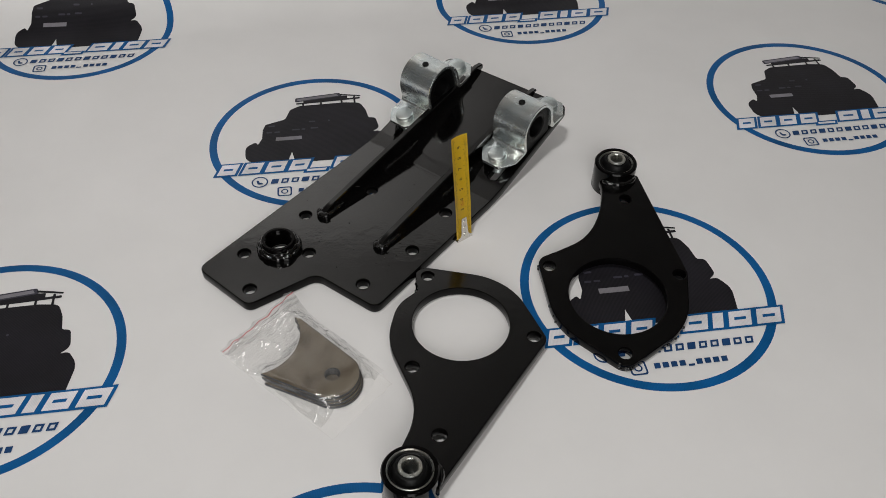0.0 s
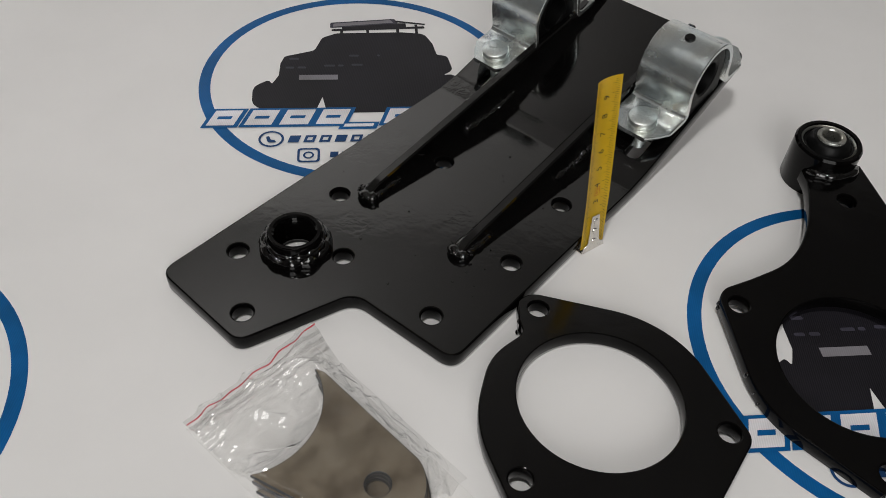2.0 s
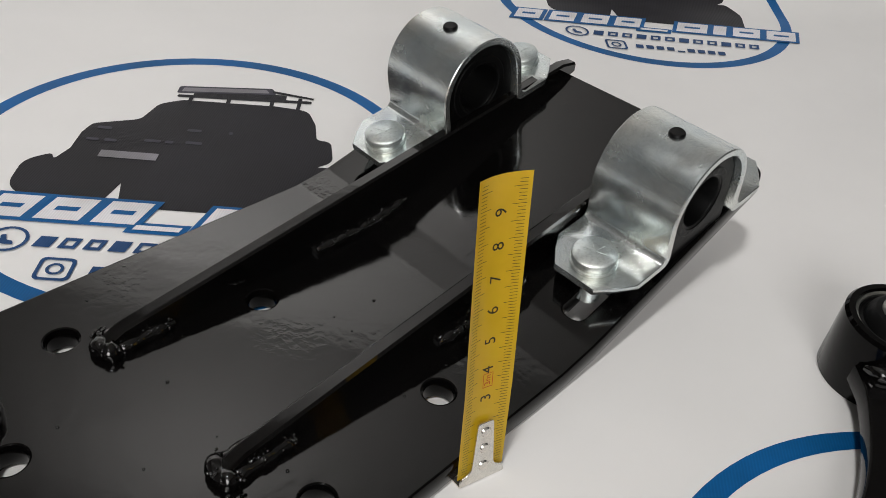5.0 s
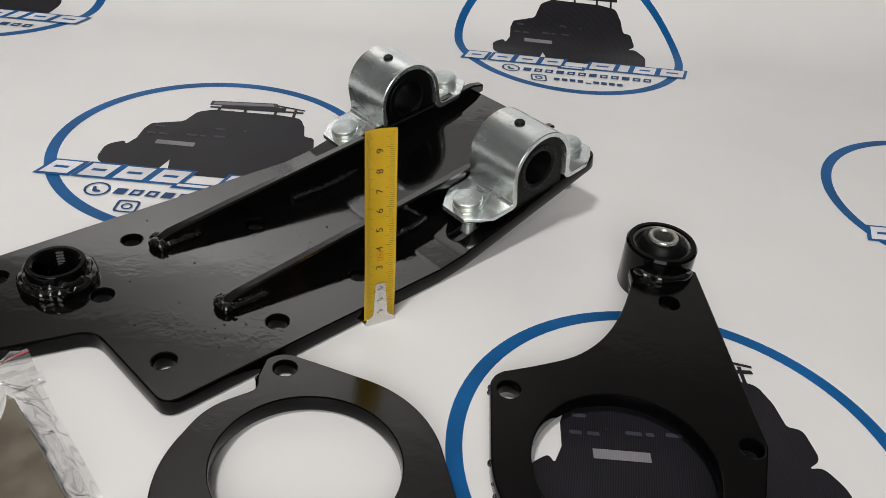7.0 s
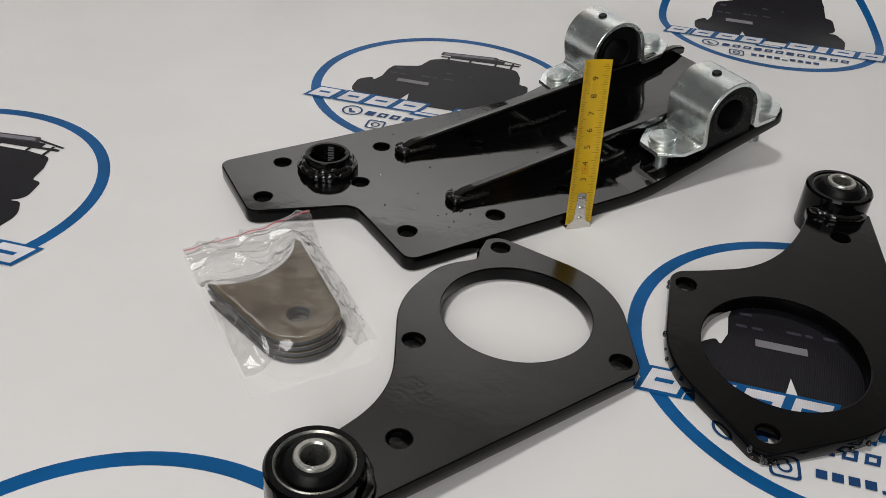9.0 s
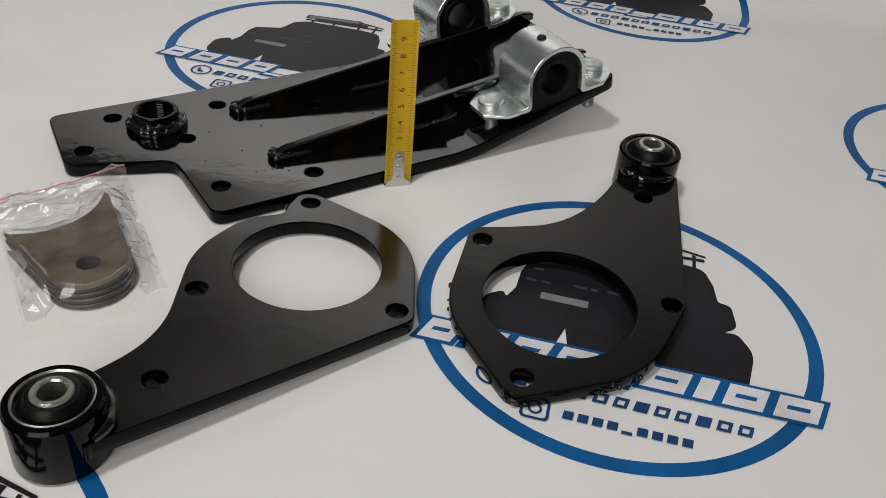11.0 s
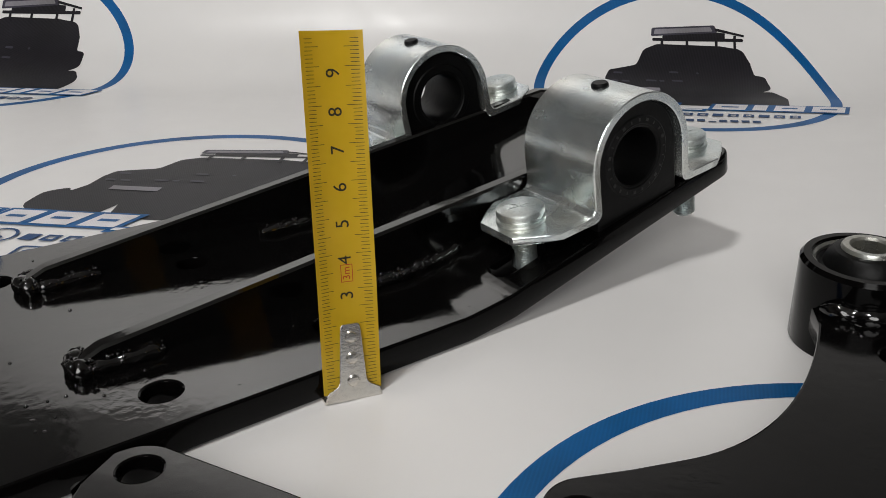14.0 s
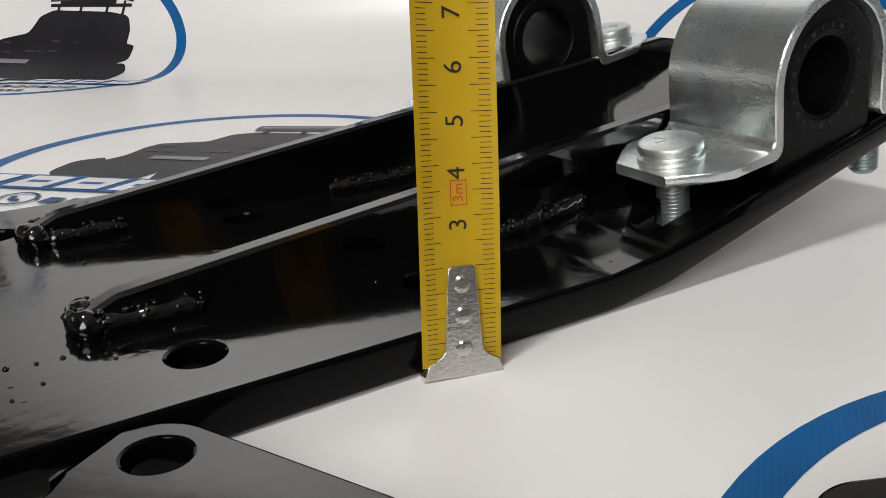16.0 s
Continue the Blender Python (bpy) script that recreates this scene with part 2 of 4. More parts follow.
# ---------------------------------------------------------------- mesh helpers
def part(name, bm, mat, parent=None, label="", smooth=32.0, kind="", m=None, rim=None):
    me = bpy.data.meshes.new(name)
    bm.normal_update()
    cap = bm.faces.layers.int.get("cap")
    for f in bm.faces:
        f.smooth = bool(smooth)
        if rim and not f[cap]:
            f.material_index = 1
    if smooth:
        for e in bm.edges:
            if len(e.link_faces) == 2:
                f, g = e.link_faces
                border = cap is not None and f[cap] != g[cap]
                e.smooth = not border and e.calc_face_angle(0.0) < radians(smooth)
    bm.to_mesh(me)
    bm.free()
    me.materials.append(mat)
    if rim:
        me.materials.append(rim)
    ob = new(name, me)
    if parent:
        ob.parent = parent
    if m is not None:
        ob.matrix_basis = m
    return tagged(ob, label=label, kind=kind)


def thing(name, m, label, category, group=""):
    ob = new(name)
    ob.empty_display_size = 0.02
    ob.matrix_basis = m
    return tagged(ob, label=label, category=category, group=group)


def circle(x, y, r, n=32, a0=0.0):
    return [(x + r * math.cos(a0 + 2 * math.pi * k / n), y + r * math.sin(a0 + 2 * math.pi * k / n)) for k in range(n)]


def turns_left(pts):
    return sum(a[0] * b[1] - b[0] * a[1] for a, b in zip(pts, pts[1:] + pts[:1])) > 0


def rounded(corners, steps=7):
    """An outline from corners (x, y, radius), each filleted."""
    out, n = [], len(corners)
    for k, (x, y, r) in enumerate(corners):
        p = Vector((x, y))
        a = Vector(corners[k - 1][:2]) - p
        b = Vector(corners[(k + 1) % n][:2]) - p
        la, lb = a.length, b.length
        a.normalize(), b.normalize()
        ang = a.angle(b)
        if r <= 0 or ang > 3.12:
            out.append((x, y))
            continue
        t = min(r / math.tan(ang / 2), 0.49 * la, 0.49 * lb)
        p0, p1 = p + a * t, p + b * t
        for i in range(steps + 1):
            f = i / steps
            q = p0 * (1 - f) ** 2 + p * (2 * f * (1 - f)) + p1 * f ** 2
            out.append((q.x, q.y))
    return out


def offset(pts, d):
    """Moves a closed outline inwards by d (outwards for a hole given clockwise)."""
    n, out = len(pts), []
    for k in range(n):
        p, q, s = Vector(pts[k - 1]), Vector(pts[k]), Vector(pts[(k + 1) % n])
        t1, t2 = (q - p), (s - q)
        n1, n2 = Vector((-t1.y, t1.x)).normalized(), Vector((-t2.y, t2.x)).normalized()
        m = n1 + n2
        m = m / max(m.dot(m) / 2, 0.6) if m.length > 1e-6 else n1
        out.append((q.x + m.x * d, q.y + m.y * d))
    return out


def fill(bm, loops):
    """Closes an outline with holes, given as rings of vertices, with flat triangles."""
    ring_of, pts, edges = [], [], []
    for ring in loops:
        first = len(pts)
        pts += [Vector(v.co.xy) for v in ring]
        ring_of += ring
        edges += [(first + k, first + (k + 1) % len(ring)) for k in range(len(ring))]
    outs = [[v.co.xy for v in ring] for ring in loops]
    places, _, tris, origin, _, _ = delaunay_2d_cdt(pts, edges, [], 1, 1e-9)
    for tri in tris:
        c = sum((places[k] for k in tri), Vector((0, 0))) / len(tri)
        inside = 0
        for ring in outs:
            for p, q in zip(ring, ring[1:] + ring[:1]):
                if (p.y > c.y) != (q.y > c.y) and c.x < (q.x - p.x) * (c.y - p.y) / (q.y - p.y) + p.x:
                    inside += 1
        if inside % 2 and all(origin[k] for k in tri):
            vs = [ring_of[origin[k][0]] for k in tri]
            if len(set(vs)) == 3 and not bm.faces.get(vs):
                bm.faces.new(vs)


def solid(outer, holes, z0, z1, bev=0.0006):
    """A flat slab with holes and a small round on every rim."""
    bm = bmesh.new()
    outer = outer if turns_left(outer) else outer[::-1]
    loops = [outer] + [h[::-1] if turns_left(h) else h for h in holes]
    lows, tops = [], []
    for pts in loops:
        mid, small = offset(pts, bev * 0.3), offset(pts, bev)
        rings = [(small, z0), (mid, z0 + bev * 0.3), (pts, z0 + bev), (pts, z1 - bev), (mid, z1 - bev * 0.3), (small, z1)]
        made = [[bm.verts.new((x, y, z)) for x, y in ring] for ring, z in rings]
        for r0, r1 in zip(made, made[1:]):
            for k in range(len(r0)):
                j = (k + 1) % len(r0)
                bm.faces.new((r0[k], r0[j], r1[j], r1[k]))
        lows.append(made[0])
        tops.append(made[-1])
    cap = bm.faces.layers.int.new("cap")
    walls = len(bm.faces)
    fill(bm, lows)
    fill(bm, tops)
    bm.faces.ensure_lookup_table()
    for f in bm.faces[walls:]:
        f[cap] = 1
    bmesh.ops.recalc_face_normals(bm, faces=bm.faces)
    return bm


def lathe(profile, n=40, close=False):
    """Turns (radius, height) points round z."""
    bm = bmesh.new()
    rings = [[bm.verts.new((r * math.cos(2 * math.pi * k / n), r * math.sin(2 * math.pi * k / n), z)) for k in range(n)] for r, z in profile]
    pairs = list(zip(rings, rings[1:])) + ([(rings[-1], rings[0])] if close else [])
    for a, b in pairs:
        for k in range(n):
            j = (k + 1) % n
            bm.faces.new((a[k], a[j], b[j], b[k]))
    if not close:
        if profile[0][0] > 1e-5:
            bm.faces.new(rings[0][::-1])
        if profile[-1][0] > 1e-5:
            bm.faces.new(rings[-1])
    bmesh.ops.remove_doubles(bm, verts=bm.verts, dist=1e-6)
    bmesh.ops.recalc_face_normals(bm, faces=bm.faces)
    return bm


def box(x0, x1, y0, y1, z0, z1):
    bm = bmesh.new()
    bmesh.ops.create_cube(bm, size=1, matrix=Matrix.LocRotScale(((x0 + x1) / 2, (y0 + y1) / 2, (z0 + z1) / 2), None, (x1 - x0, y1 - y0, z1 - z0)))
    return bm


def weld_bead(points, width, height, seed, step=0.0011):
    """A lumpy, glossy run of weld along a line of points: one swept body with swollen drops."""
    line = [Vector(p) for p in points]
    path = []
    for a, b in zip(line, line[1:]):
        n = max(1, int((b - a).length / step))
        path += [a.lerp(b, k / n) for k in range(n)]
    path.append(line[-1])
    bm, rings, m = bmesh.new(), [], 12
    for k, p in enumerate(path):
        t = (path[min(k + 1, len(path) - 1)] - path[max(k - 1, 0)]).normalized()
        side = Vector((t.y, -t.x, 0)).normalized()
        f = k / max(1, len(path) - 1)
        cap = min(1.0, (min(f, 1 - f) * len(path) * 0.35 + 0.25)) ** 0.5
        swell = 0.82 + 0.3 * abs(math.sin(k * 0.62 + seed)) + 0.25 * noise.noise(Vector((k * 0.31, seed * 1.7, 0)))
        ring = []
        for j in range(m):
            a = 2 * math.pi * j / m
            lump = swell * cap * (1 + 0.28 * noise.noise(Vector((k * 0.45, seed + 2.1 * math.cos(a), 2.1 * math.sin(a)))))
            ring.append(bm.verts.new(p + side * (math.cos(a) * width * 0.5 * lump) + Vector((0, 0, math.sin(a) * height * 0.5 * lump))))
        rings.append(ring)
    for a, b in zip(rings, rings[1:]):
        for j in range(m):
            bm.faces.new((a[j], a[(j + 1) % m], b[(j + 1) % m], b[j]))
    bm.faces.new(rings[0][::-1])
    bm.faces.new(rings[-1])
    bmesh.ops.recalc_face_normals(bm, faces=bm.faces)
    return bm


def sweep_curve(p0, c, p1, n=14):
    """A smooth curve from p0 to p1, drawn towards c."""
    return [tuple((1 - f) ** 2 * a + 2 * f * (1 - f) * b + f * f * d for a, b, d in zip(p0, c, p1)) for f in (k / n for k in range(n + 1))]


def hull(discs, first, last, n=72):
    """The tight outline round some discs (x, y, r), from the bearing first to the bearing last, counter-clockwise."""
    out = []
    for k in range(n + 1):
        a = radians(first + (last - first) * k / n)
        d = Vector((math.cos(a), math.sin(a)))
        x, y, r = max(discs, key=lambda c: c[0] * d.x + c[1] * d.y + c[2])
        out.append((x + r * d.x, y + r * d.y))
    return out


# ---------------------------------------------------------------- the room and the table
def slab(name, x0, x1, y0, y1, z0, z1, mat, label):
    ob = part(name, box(x0, x1, y0, y1, z0, z1), mat, smooth=0, kind="structure")
    return tagged(ob, label=label, category=name.split("_")[0])


slab("floor", -2.2, 2.4, -2.4, 2.6, -0.85, -0.75, M_FLOOR, "brown laminate floor of the room")
# Unseen shell; pale and dark tones are chosen for what black paint mirrors.
slab("ceiling", -2.2, 2.4, -2.4, 2.6, 1.95, 2.05, M_CEILING, "plain grey painted ceiling above the table, unseen and toned for reflections")
slab("wall_north", -2.2, 2.4, 2.5, 2.6, -0.75, 1.95, M_PALEWALL, "plain pale painted wall behind the banner, unseen and toned for reflections")
slab("wall_south", -2.2, 2.4, -2.4, -2.3, -0.75, 1.95, M_WALL, "plain dark grey painted wall of the room, unseen and toned for reflections")
slab("wall_west", -2.2, -2.1, -2.3, 2.5, -0.75, 1.95, M_WALL, "plain dark grey painted wall of the room, unseen and toned for reflections")
slab("wall_east", 2.3, 2.4, -2.3, 2.5, -0.75, 1.95, M_WALL, "plain dark grey painted wall of the room, unseen and toned for reflections")

table = thing("table", pose(0, 0, 0, rz=8.9), "wooden table hidden under the white banner", "table")
part("tabletop", box(-1.0, 1.2, -0.3, 1.0, -0.035, -0.003), M_TABLE, table, smooth=0)
for tx in (-0.94, 1.14):
    for ty in (-0.24, 0.94):
        part("leg", box(tx - 0.03, tx + 0.03, ty - 0.03, ty + 0.03, -0.75, -0.035), M_TABLE, table, smooth=0)

# ---------------------------------------------------------------- the printed banner
AXIS = radians(8.9)
BM, BN = Vector((math.cos(AXIS), math.sin(AXIS))), Vector((-math.sin(AXIS), math.cos(AXIS)))
# the sheet sweeps up along a line a little askew to its print
FOLD = radians(12.25)
FM, FN = Vector((math.cos(FOLD), math.sin(FOLD))), Vector((-math.sin(FOLD), math.cos(FOLD)))
BEND_AT, BEND_R, BEND_MAX = 0.9207, 0.0945, radians(60)


def drape(x, y, lift=0.0):
    """Lays a point of the flat sheet on the table and up the sweep at its back."""
    d = x * FN.x + y * FN.y - BEND_AT
    if d <= 0:
        return Vector((x, y, lift))
    q = min(d / BEND_R, BEND_MAX)
    rest = d - q * BEND_R
    out = (BEND_R - lift) * math.sin(q) + rest * math.cos(q)
    up = BEND_R - (BEND_R - lift) * math.cos(q) + rest * math.sin(q)
    return Vector((x + FN.x * (out - d), y + FN.y * (out - d), up))


def banner_sheet():
    bm = bmesh.new()
    ps = np.linspace(-0.95, 1.15, 43)
    qs = sorted(set(np.round(np.r_[np.linspace(-0.25, 0.9, 24), np.linspace(0.9, 1.06, 24), np.linspace(1.06, 1.62, 13)], 4)))
    for thick in (0.0, -0.0012):
        grid = [[bm.verts.new(drape(*(FM * p + FN * q), thick)) for p in ps] for q in qs]
        for r0, r1 in zip(grid, grid[1:]):
            for k in range(len(ps) - 1):
                f = (r0[k], r0[k + 1], r1[k + 1], r1[k])
                bm.faces.new(f if thick == 0 else f[::-1])
    return bm


banner = tagged(part("banner", banner_sheet(), M_VINYL), label="white vinyl banner with round blue emblems, sweeping up at its back", category="banner")


def flat_print(name, loops, at, layer, mat, parent, label=""):
    """Ink on the banner: outlines in the emblem's own plane, cut finely and draped."""
    bm = bmesh.new()
    rings = [[bm.verts.new((u, v, 0)) for u, v in pts] for pts in loops]
    fill(bm, rings)
    low, high = min(v for p in loops for _, v in p), max(v for p in loops for _, v in p)
    cuts = int((high - low) / (0.008 if at.dot(BN) < 0.78 else 0.0025))
    for k in range(1, cuts):
        geom = bm.verts[:] + bm.edges[:] + bm.faces[:]
        bmesh.ops.bisect_plane(bm, geom=geom, plane_co=(0, low + (high - low) * k / cuts, 0), plane_no=(0, 1, 0), dist=1e-7)
    for f in bm.faces:
        if f.normal.z < 0:
            f.normal_flip()
    for v in bm.verts:
        w = at + BM * v.co.x + BN * v.co.y
        v.co = drape(w.x, w.y, 0.00012 * layer)
    return part(name, bm, mat, parent, label, smooth=60)


def bar(u0, u1, v0, v1, slant=0.0, ref=0.0):
    """A slanted block; it leans about the height ref."""
    a, b = slant * (v0 - ref), slant * (v1 - ref)
    return [(u0 + a, v0), (u1 + a, v0), (u1 + b, v1), (u0 + b, v1)]


def oval(a, b, n=96):
    return [(a * math.cos(2 * math.pi * k / n), b * math.sin(2 * math.pi * k / n)) for k in range(n)]


def emblem(at):
    """A round printed emblem: ring, off-road car, blocks for its lettering."""
    ring = flat_print("emblem", [oval(0.1050, 0.1036), oval(0.0976, 0.0963)], at, 1, M_BLUE, banner, "round printed emblem with a dark off-road car")

    def ink(name, loops, layer, mat, label=""):
        return flat_print(name, loops, at, layer, mat, ring, label)

    # the car: tyres, body, cabin, spare mirror, roof rack
    ink("car_body", [rounded([(-0.058, -0.006, 0.004), (-0.054, 0.004, 0.002), (-0.0535, 0.018, 0.004), (-0.051, 0.0265, 0.004), (-0.031, 0.0335, 0.006), (-0.026, 0.0495, 0.008), (-0.016, 0.0552, 0.01),
                              (0.0300, 0.0562, 0.010), (0.0465, 0.0540, 0.008), (0.0515, 0.041, 0.008), (0.0535, 0.027, 0.003), (0.0605, 0.0260, 0.010), (0.0630, 0.0080, 0.011), (0.0550, 0.0025, 0.001), (0.0625, 0.0040, 0.008),
                              (0.0705, -0.0090, 0.018), (0.0655, -0.0375, 0.006), (-0.016, -0.0375, 0.004), (-0.0225, -0.033, 0.002), (-0.0248, -0.0205, 0), (-0.028, -0.032, 0.002), (-0.033, -0.037, 0.004), (-0.056, -0.0365, 0.012), (-0.0695, -0.029, 0.014), (-0.0700, -0.008, 0.018), (-0.060, -0.0010, 0.010)])], 2, M_DARK, "dark off-road car")
    ink("roof_rack", [rounded([(-0.0205, 0.0620, 0.001), (-0.0205, 0.0692, 0.002), (0.026, 0.0742, 0.002), (0.0285, 0.0680, 0.001)]),
                      rounded([(-0.0185, 0.0638, 0.0005), (-0.0180, 0.0680, 0.001), (0.023, 0.0725, 0.001), (0.025, 0.0690, 0.0005)])], 2.7, M_DIM)
    ink("rack_lid", [rounded([(-0.0185, 0.0638, 0.0005), (-0.0180, 0.0680, 0.001), (0.023, 0.0725, 0.001), (0.025, 0.0690, 0.0005)])], 2.7, M_GREY)
    ink("rack_rail", [rounded([(-0.0195, 0.0578, 0.001), (-0.0195, 0.0604, 0.001), (0.0470, 0.0640, 0.001), (0.0475, 0.0612, 0.001)], 4)], 3, M_DARK)
    ink("rack_deck", [[(-0.0120, 0.0590), (-0.0120, 0.0632), (0.0285, 0.0682), (0.0340, 0.0680), (0.0340, 0.0620)]], 2.5, M_DARK)
    ink("rack_rail", [[(0.0265, 0.0695), (0.0265, 0.0718), (0.0480, 0.0672), (0.0478, 0.0654)]], 3.5, M_DARK)
    for u in (-0.0125, 0.006, 0.0275, 0.041):
        ink("rack_post", [bar(u - 0.0008, u + 0.0012, 0.0515, 0.0605 + (0.0055 if u > 0.03 else 0))], 4, M_DARK)
    ink("number_bar", [bar(-0.0405, -0.0150, -0.0016, 0.0040, 0.02)], 4, M_GREY)
    for u, v, w in ((-0.0445, 0.0232, 0.0035), (-0.047, 0.0127, 0.003), (-0.039, 0.0127, 0.003), (-0.0205, 0.0147, 0.004), (-0.013, 0.0147, 0.002), (-0.002, 0.0155, 0.004), (-0.004, 0.0265, 0.0035), (0.013, 0.0265, 0.001)):
        ink("lamp_mark", [rounded([(u - w, v - 0.0011, 0.001), (u + w, v - 0.0013, 0.001), (u + w * 0.9, v + 0.0011, 0.001), (u - w * 0.9, v + 0.0012, 0.001)], 4)], 4, M_DIM)
    # plain slanted blocks in place of the lettering
    wide = (-0.0915, -0.0755), (-0.0695, -0.0535), (-0.049, -0.032), (-0.0275, -0.011), (0.013, 0.033), (0.037, 0.0455), (0.050, 0.068), (0.0725, 0.092)
    low, high = -0.0495, -0.0345
    for k, (u0, u1) in enumerate(wide + ((-0.010, 0.0075),)):
        u0, u1 = u0 * 1.045, u1 * 1.045
        v0, v1 = (low, high) if k < 8 else (-0.0525, -0.0495)
        ink("letter_edge", [bar(u0 - 0.0027, u1 + 0.0027, v0 - 0.002, v1 + 0.002, 0.33, low)], 4.5 if k == 8 else 5 + k % 2, M_BLUE)
        ink("letter_block", [bar(u0, u1, v0, v1, 0.33, low)], 7, M_PALE)
        if u1 - u0 > 0.012 and v0 == low:
            ink("letter_slit", [bar(u0 + (u1 - u0) * 0.24, u1 - (u1 - u0) * 0.24, -0.0434, -0.0406, 0.33, low)], 8, M_BLUE)
    # two rows of unreadable small print with their signs
    for k in range(12):
        u = -0.0445 + k * 0.00945
        ink("small_print", [bar(u, u + 0.0066, -0.0668, -0.0602, 0.25, -0.0635)] + ([bar(u + 0.0017, u + 0.0049, -0.0650, -0.0620, 0.25, -0.0635)] if k % 3 else []), 5, M_NAVY)
    for k in range(9):
        u = -0.0195 + k * 0.0067
        ink("small_print", [bar(u, u + 0.0048, -0.0812 + (0.0 if k != 4 else -0.001), -0.0762 if k != 4 else -0.0802, 0.1, -0.0787)], 5, M_NAVY)
    ink("sign_ring", [circle(-0.0552, -0.0632, 0.0077, 28), circle(-0.0552, -0.0632, 0.0063, 28)], 5, M_NAVY)
    ink("sign_mark", [rounded([(-0.0585, -0.0612, 0.001), (-0.0570, -0.0668, 0.002), (-0.0520, -0.0665, 0.001), (-0.0530, -0.0645, 0.001), (-0.0555, -0.0640, 0.001), (-0.0565, -0.0605, 0.001)])], 6, M_NAVY)
    sq = [(-0.0390, -0.0855, 0.0028), (-0.0256, -0.0855, 0.0028), (-0.0256, -0.0725, 0.0028), (-0.0390, -0.0725, 0.0028)]
    sq2 = [(-0.0376, -0.0841, 0.002), (-0.0270, -0.0841, 0.002), (-0.0270, -0.0739, 0.002), (-0.0376, -0.0739, 0.002)]
    ink("sign_square", [rounded(sq), rounded(sq2)], 5, M_NAVY)
    ink("sign_lens", [circle(-0.0323, -0.0790, 0.0033, 20), circle(-0.0323, -0.0790, 0.0021, 20)], 5, M_NAVY)


BASE, STEP_A, STEP_B = Vector((0.1775, 0.4988)), Vector((0.2175, 0.2861)), Vector((0.2973, -0.1951))
for i in range(-3, 4):
    for j in range(-4, 4):
        spot = BASE + STEP_A * i + STEP_B * j
        if -0.75 < spot.dot(BM) < 0.95 and -0.1 < spot.dot(BN) < 1.235:
            emblem(spot)

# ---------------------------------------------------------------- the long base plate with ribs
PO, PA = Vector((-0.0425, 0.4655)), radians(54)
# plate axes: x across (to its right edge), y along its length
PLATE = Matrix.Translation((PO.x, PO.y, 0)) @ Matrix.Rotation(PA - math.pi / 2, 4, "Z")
TOP, THICK, RISE = 0.0093, 0.0088, radians(14.7)
# two press-brake lines, each turning the plate up by half
CREASES, CREASE_HALF = (0.1575, 0.1745), 0.0014
BEND_S = np.linspace(0.10, 0.32, 4401)
BEND_TURN = sum(np.clip((BEND_S - c + CREASE_HALF) / (2 * CREASE_HALF), 0, 1) for c in CREASES) * RISE / 2
BEND_X = BEND_S[0] + np.r_[0, np.cumsum(np.cos(BEND_TURN[:-1]) * np.diff(BEND_S))]
BEND_Z = np.r_[0, np.cumsum(np.sin(BEND_TURN[:-1]) * np.diff(BEND_S))]


def kink(s, z):
    """Bends the plate's length upwards past the creases; z counts from the flat top."""
    if s <= BEND_S[0]:
        return s, TOP + z
    q = np.interp(s, BEND_S, BEND_TURN)
    return float(np.interp(s, BEND_S, BEND_X) - z * math.sin(q)), float(TOP + np.interp(s, BEND_S, BEND_Z) + z * math.cos(q))


def plate_z(s):
    return TOP + float(np.interp(s, BEND_X, BEND_Z))


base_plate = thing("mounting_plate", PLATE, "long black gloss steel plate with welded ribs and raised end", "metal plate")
SLOT = lambda w, s: rounded([(w - 0.0048, s - 0.011, 0.0048), (w + 0.0048, s - 0.011, 0.0048), (w + 0.0048, s + 0.011, 0.0048), (w - 0.0048, s + 0.011, 0.0048)])
BUSH = (-0.1078, -0.0010)
DRILLED = (-0.119, 0.0424), (-0.127, -0.0236), (-0.0845, 0.0100), (-0.094, -0.049), (-0.0251, 0.0106), (-0.0172, 0.0654), (-0.0229, 0.1203), (-0.0943, 0.1033)
plate_holes = [circle(w, s, 0.0052, 24) for w, s in DRILLED]
plate_holes += [SLOT(-0.0150, 0.1905), SLOT(-0.1235, 0.1865), circle(*BUSH, 0.0112, 28), circle(-0.0125, 0.2715, 0.005, 20), circle(-0.1215, 0.2665, 0.005, 20)]
outline = rounded([(0.0, -0.003, 0.009), (0.0, 0.2905, 0.009), (-0.1430, 0.2905, 0.009), (-0.1448, -0.059, 0.009), (-0.0825, -0.0625, 0.009), (-0.0625, -0.0045, 0.012)])
bm = solid(outline, plate_holes, -THICK, 0.0, 0.0009)
for at in [c + CREASE_HALF * k for c in CREASES for k in (-1.4, -1, -0.33, 0.33, 1, 1.4)]:
    geom = bm.verts[:] + bm.edges[:] + bm.faces[:]
    bmesh.ops.bisect_plane(bm, geom=geom, plane_co=(0, at, 0), plane_no=(0, 1, 0), dist=1e-7)
for v in bm.verts:
    s, zz = kink(v.co.y, v.co.z)
    v.co.y, v.co.z = s, zz
part("plate", bm, M_PLATE, base_plate, smooth=25, rim=M_PAINT)


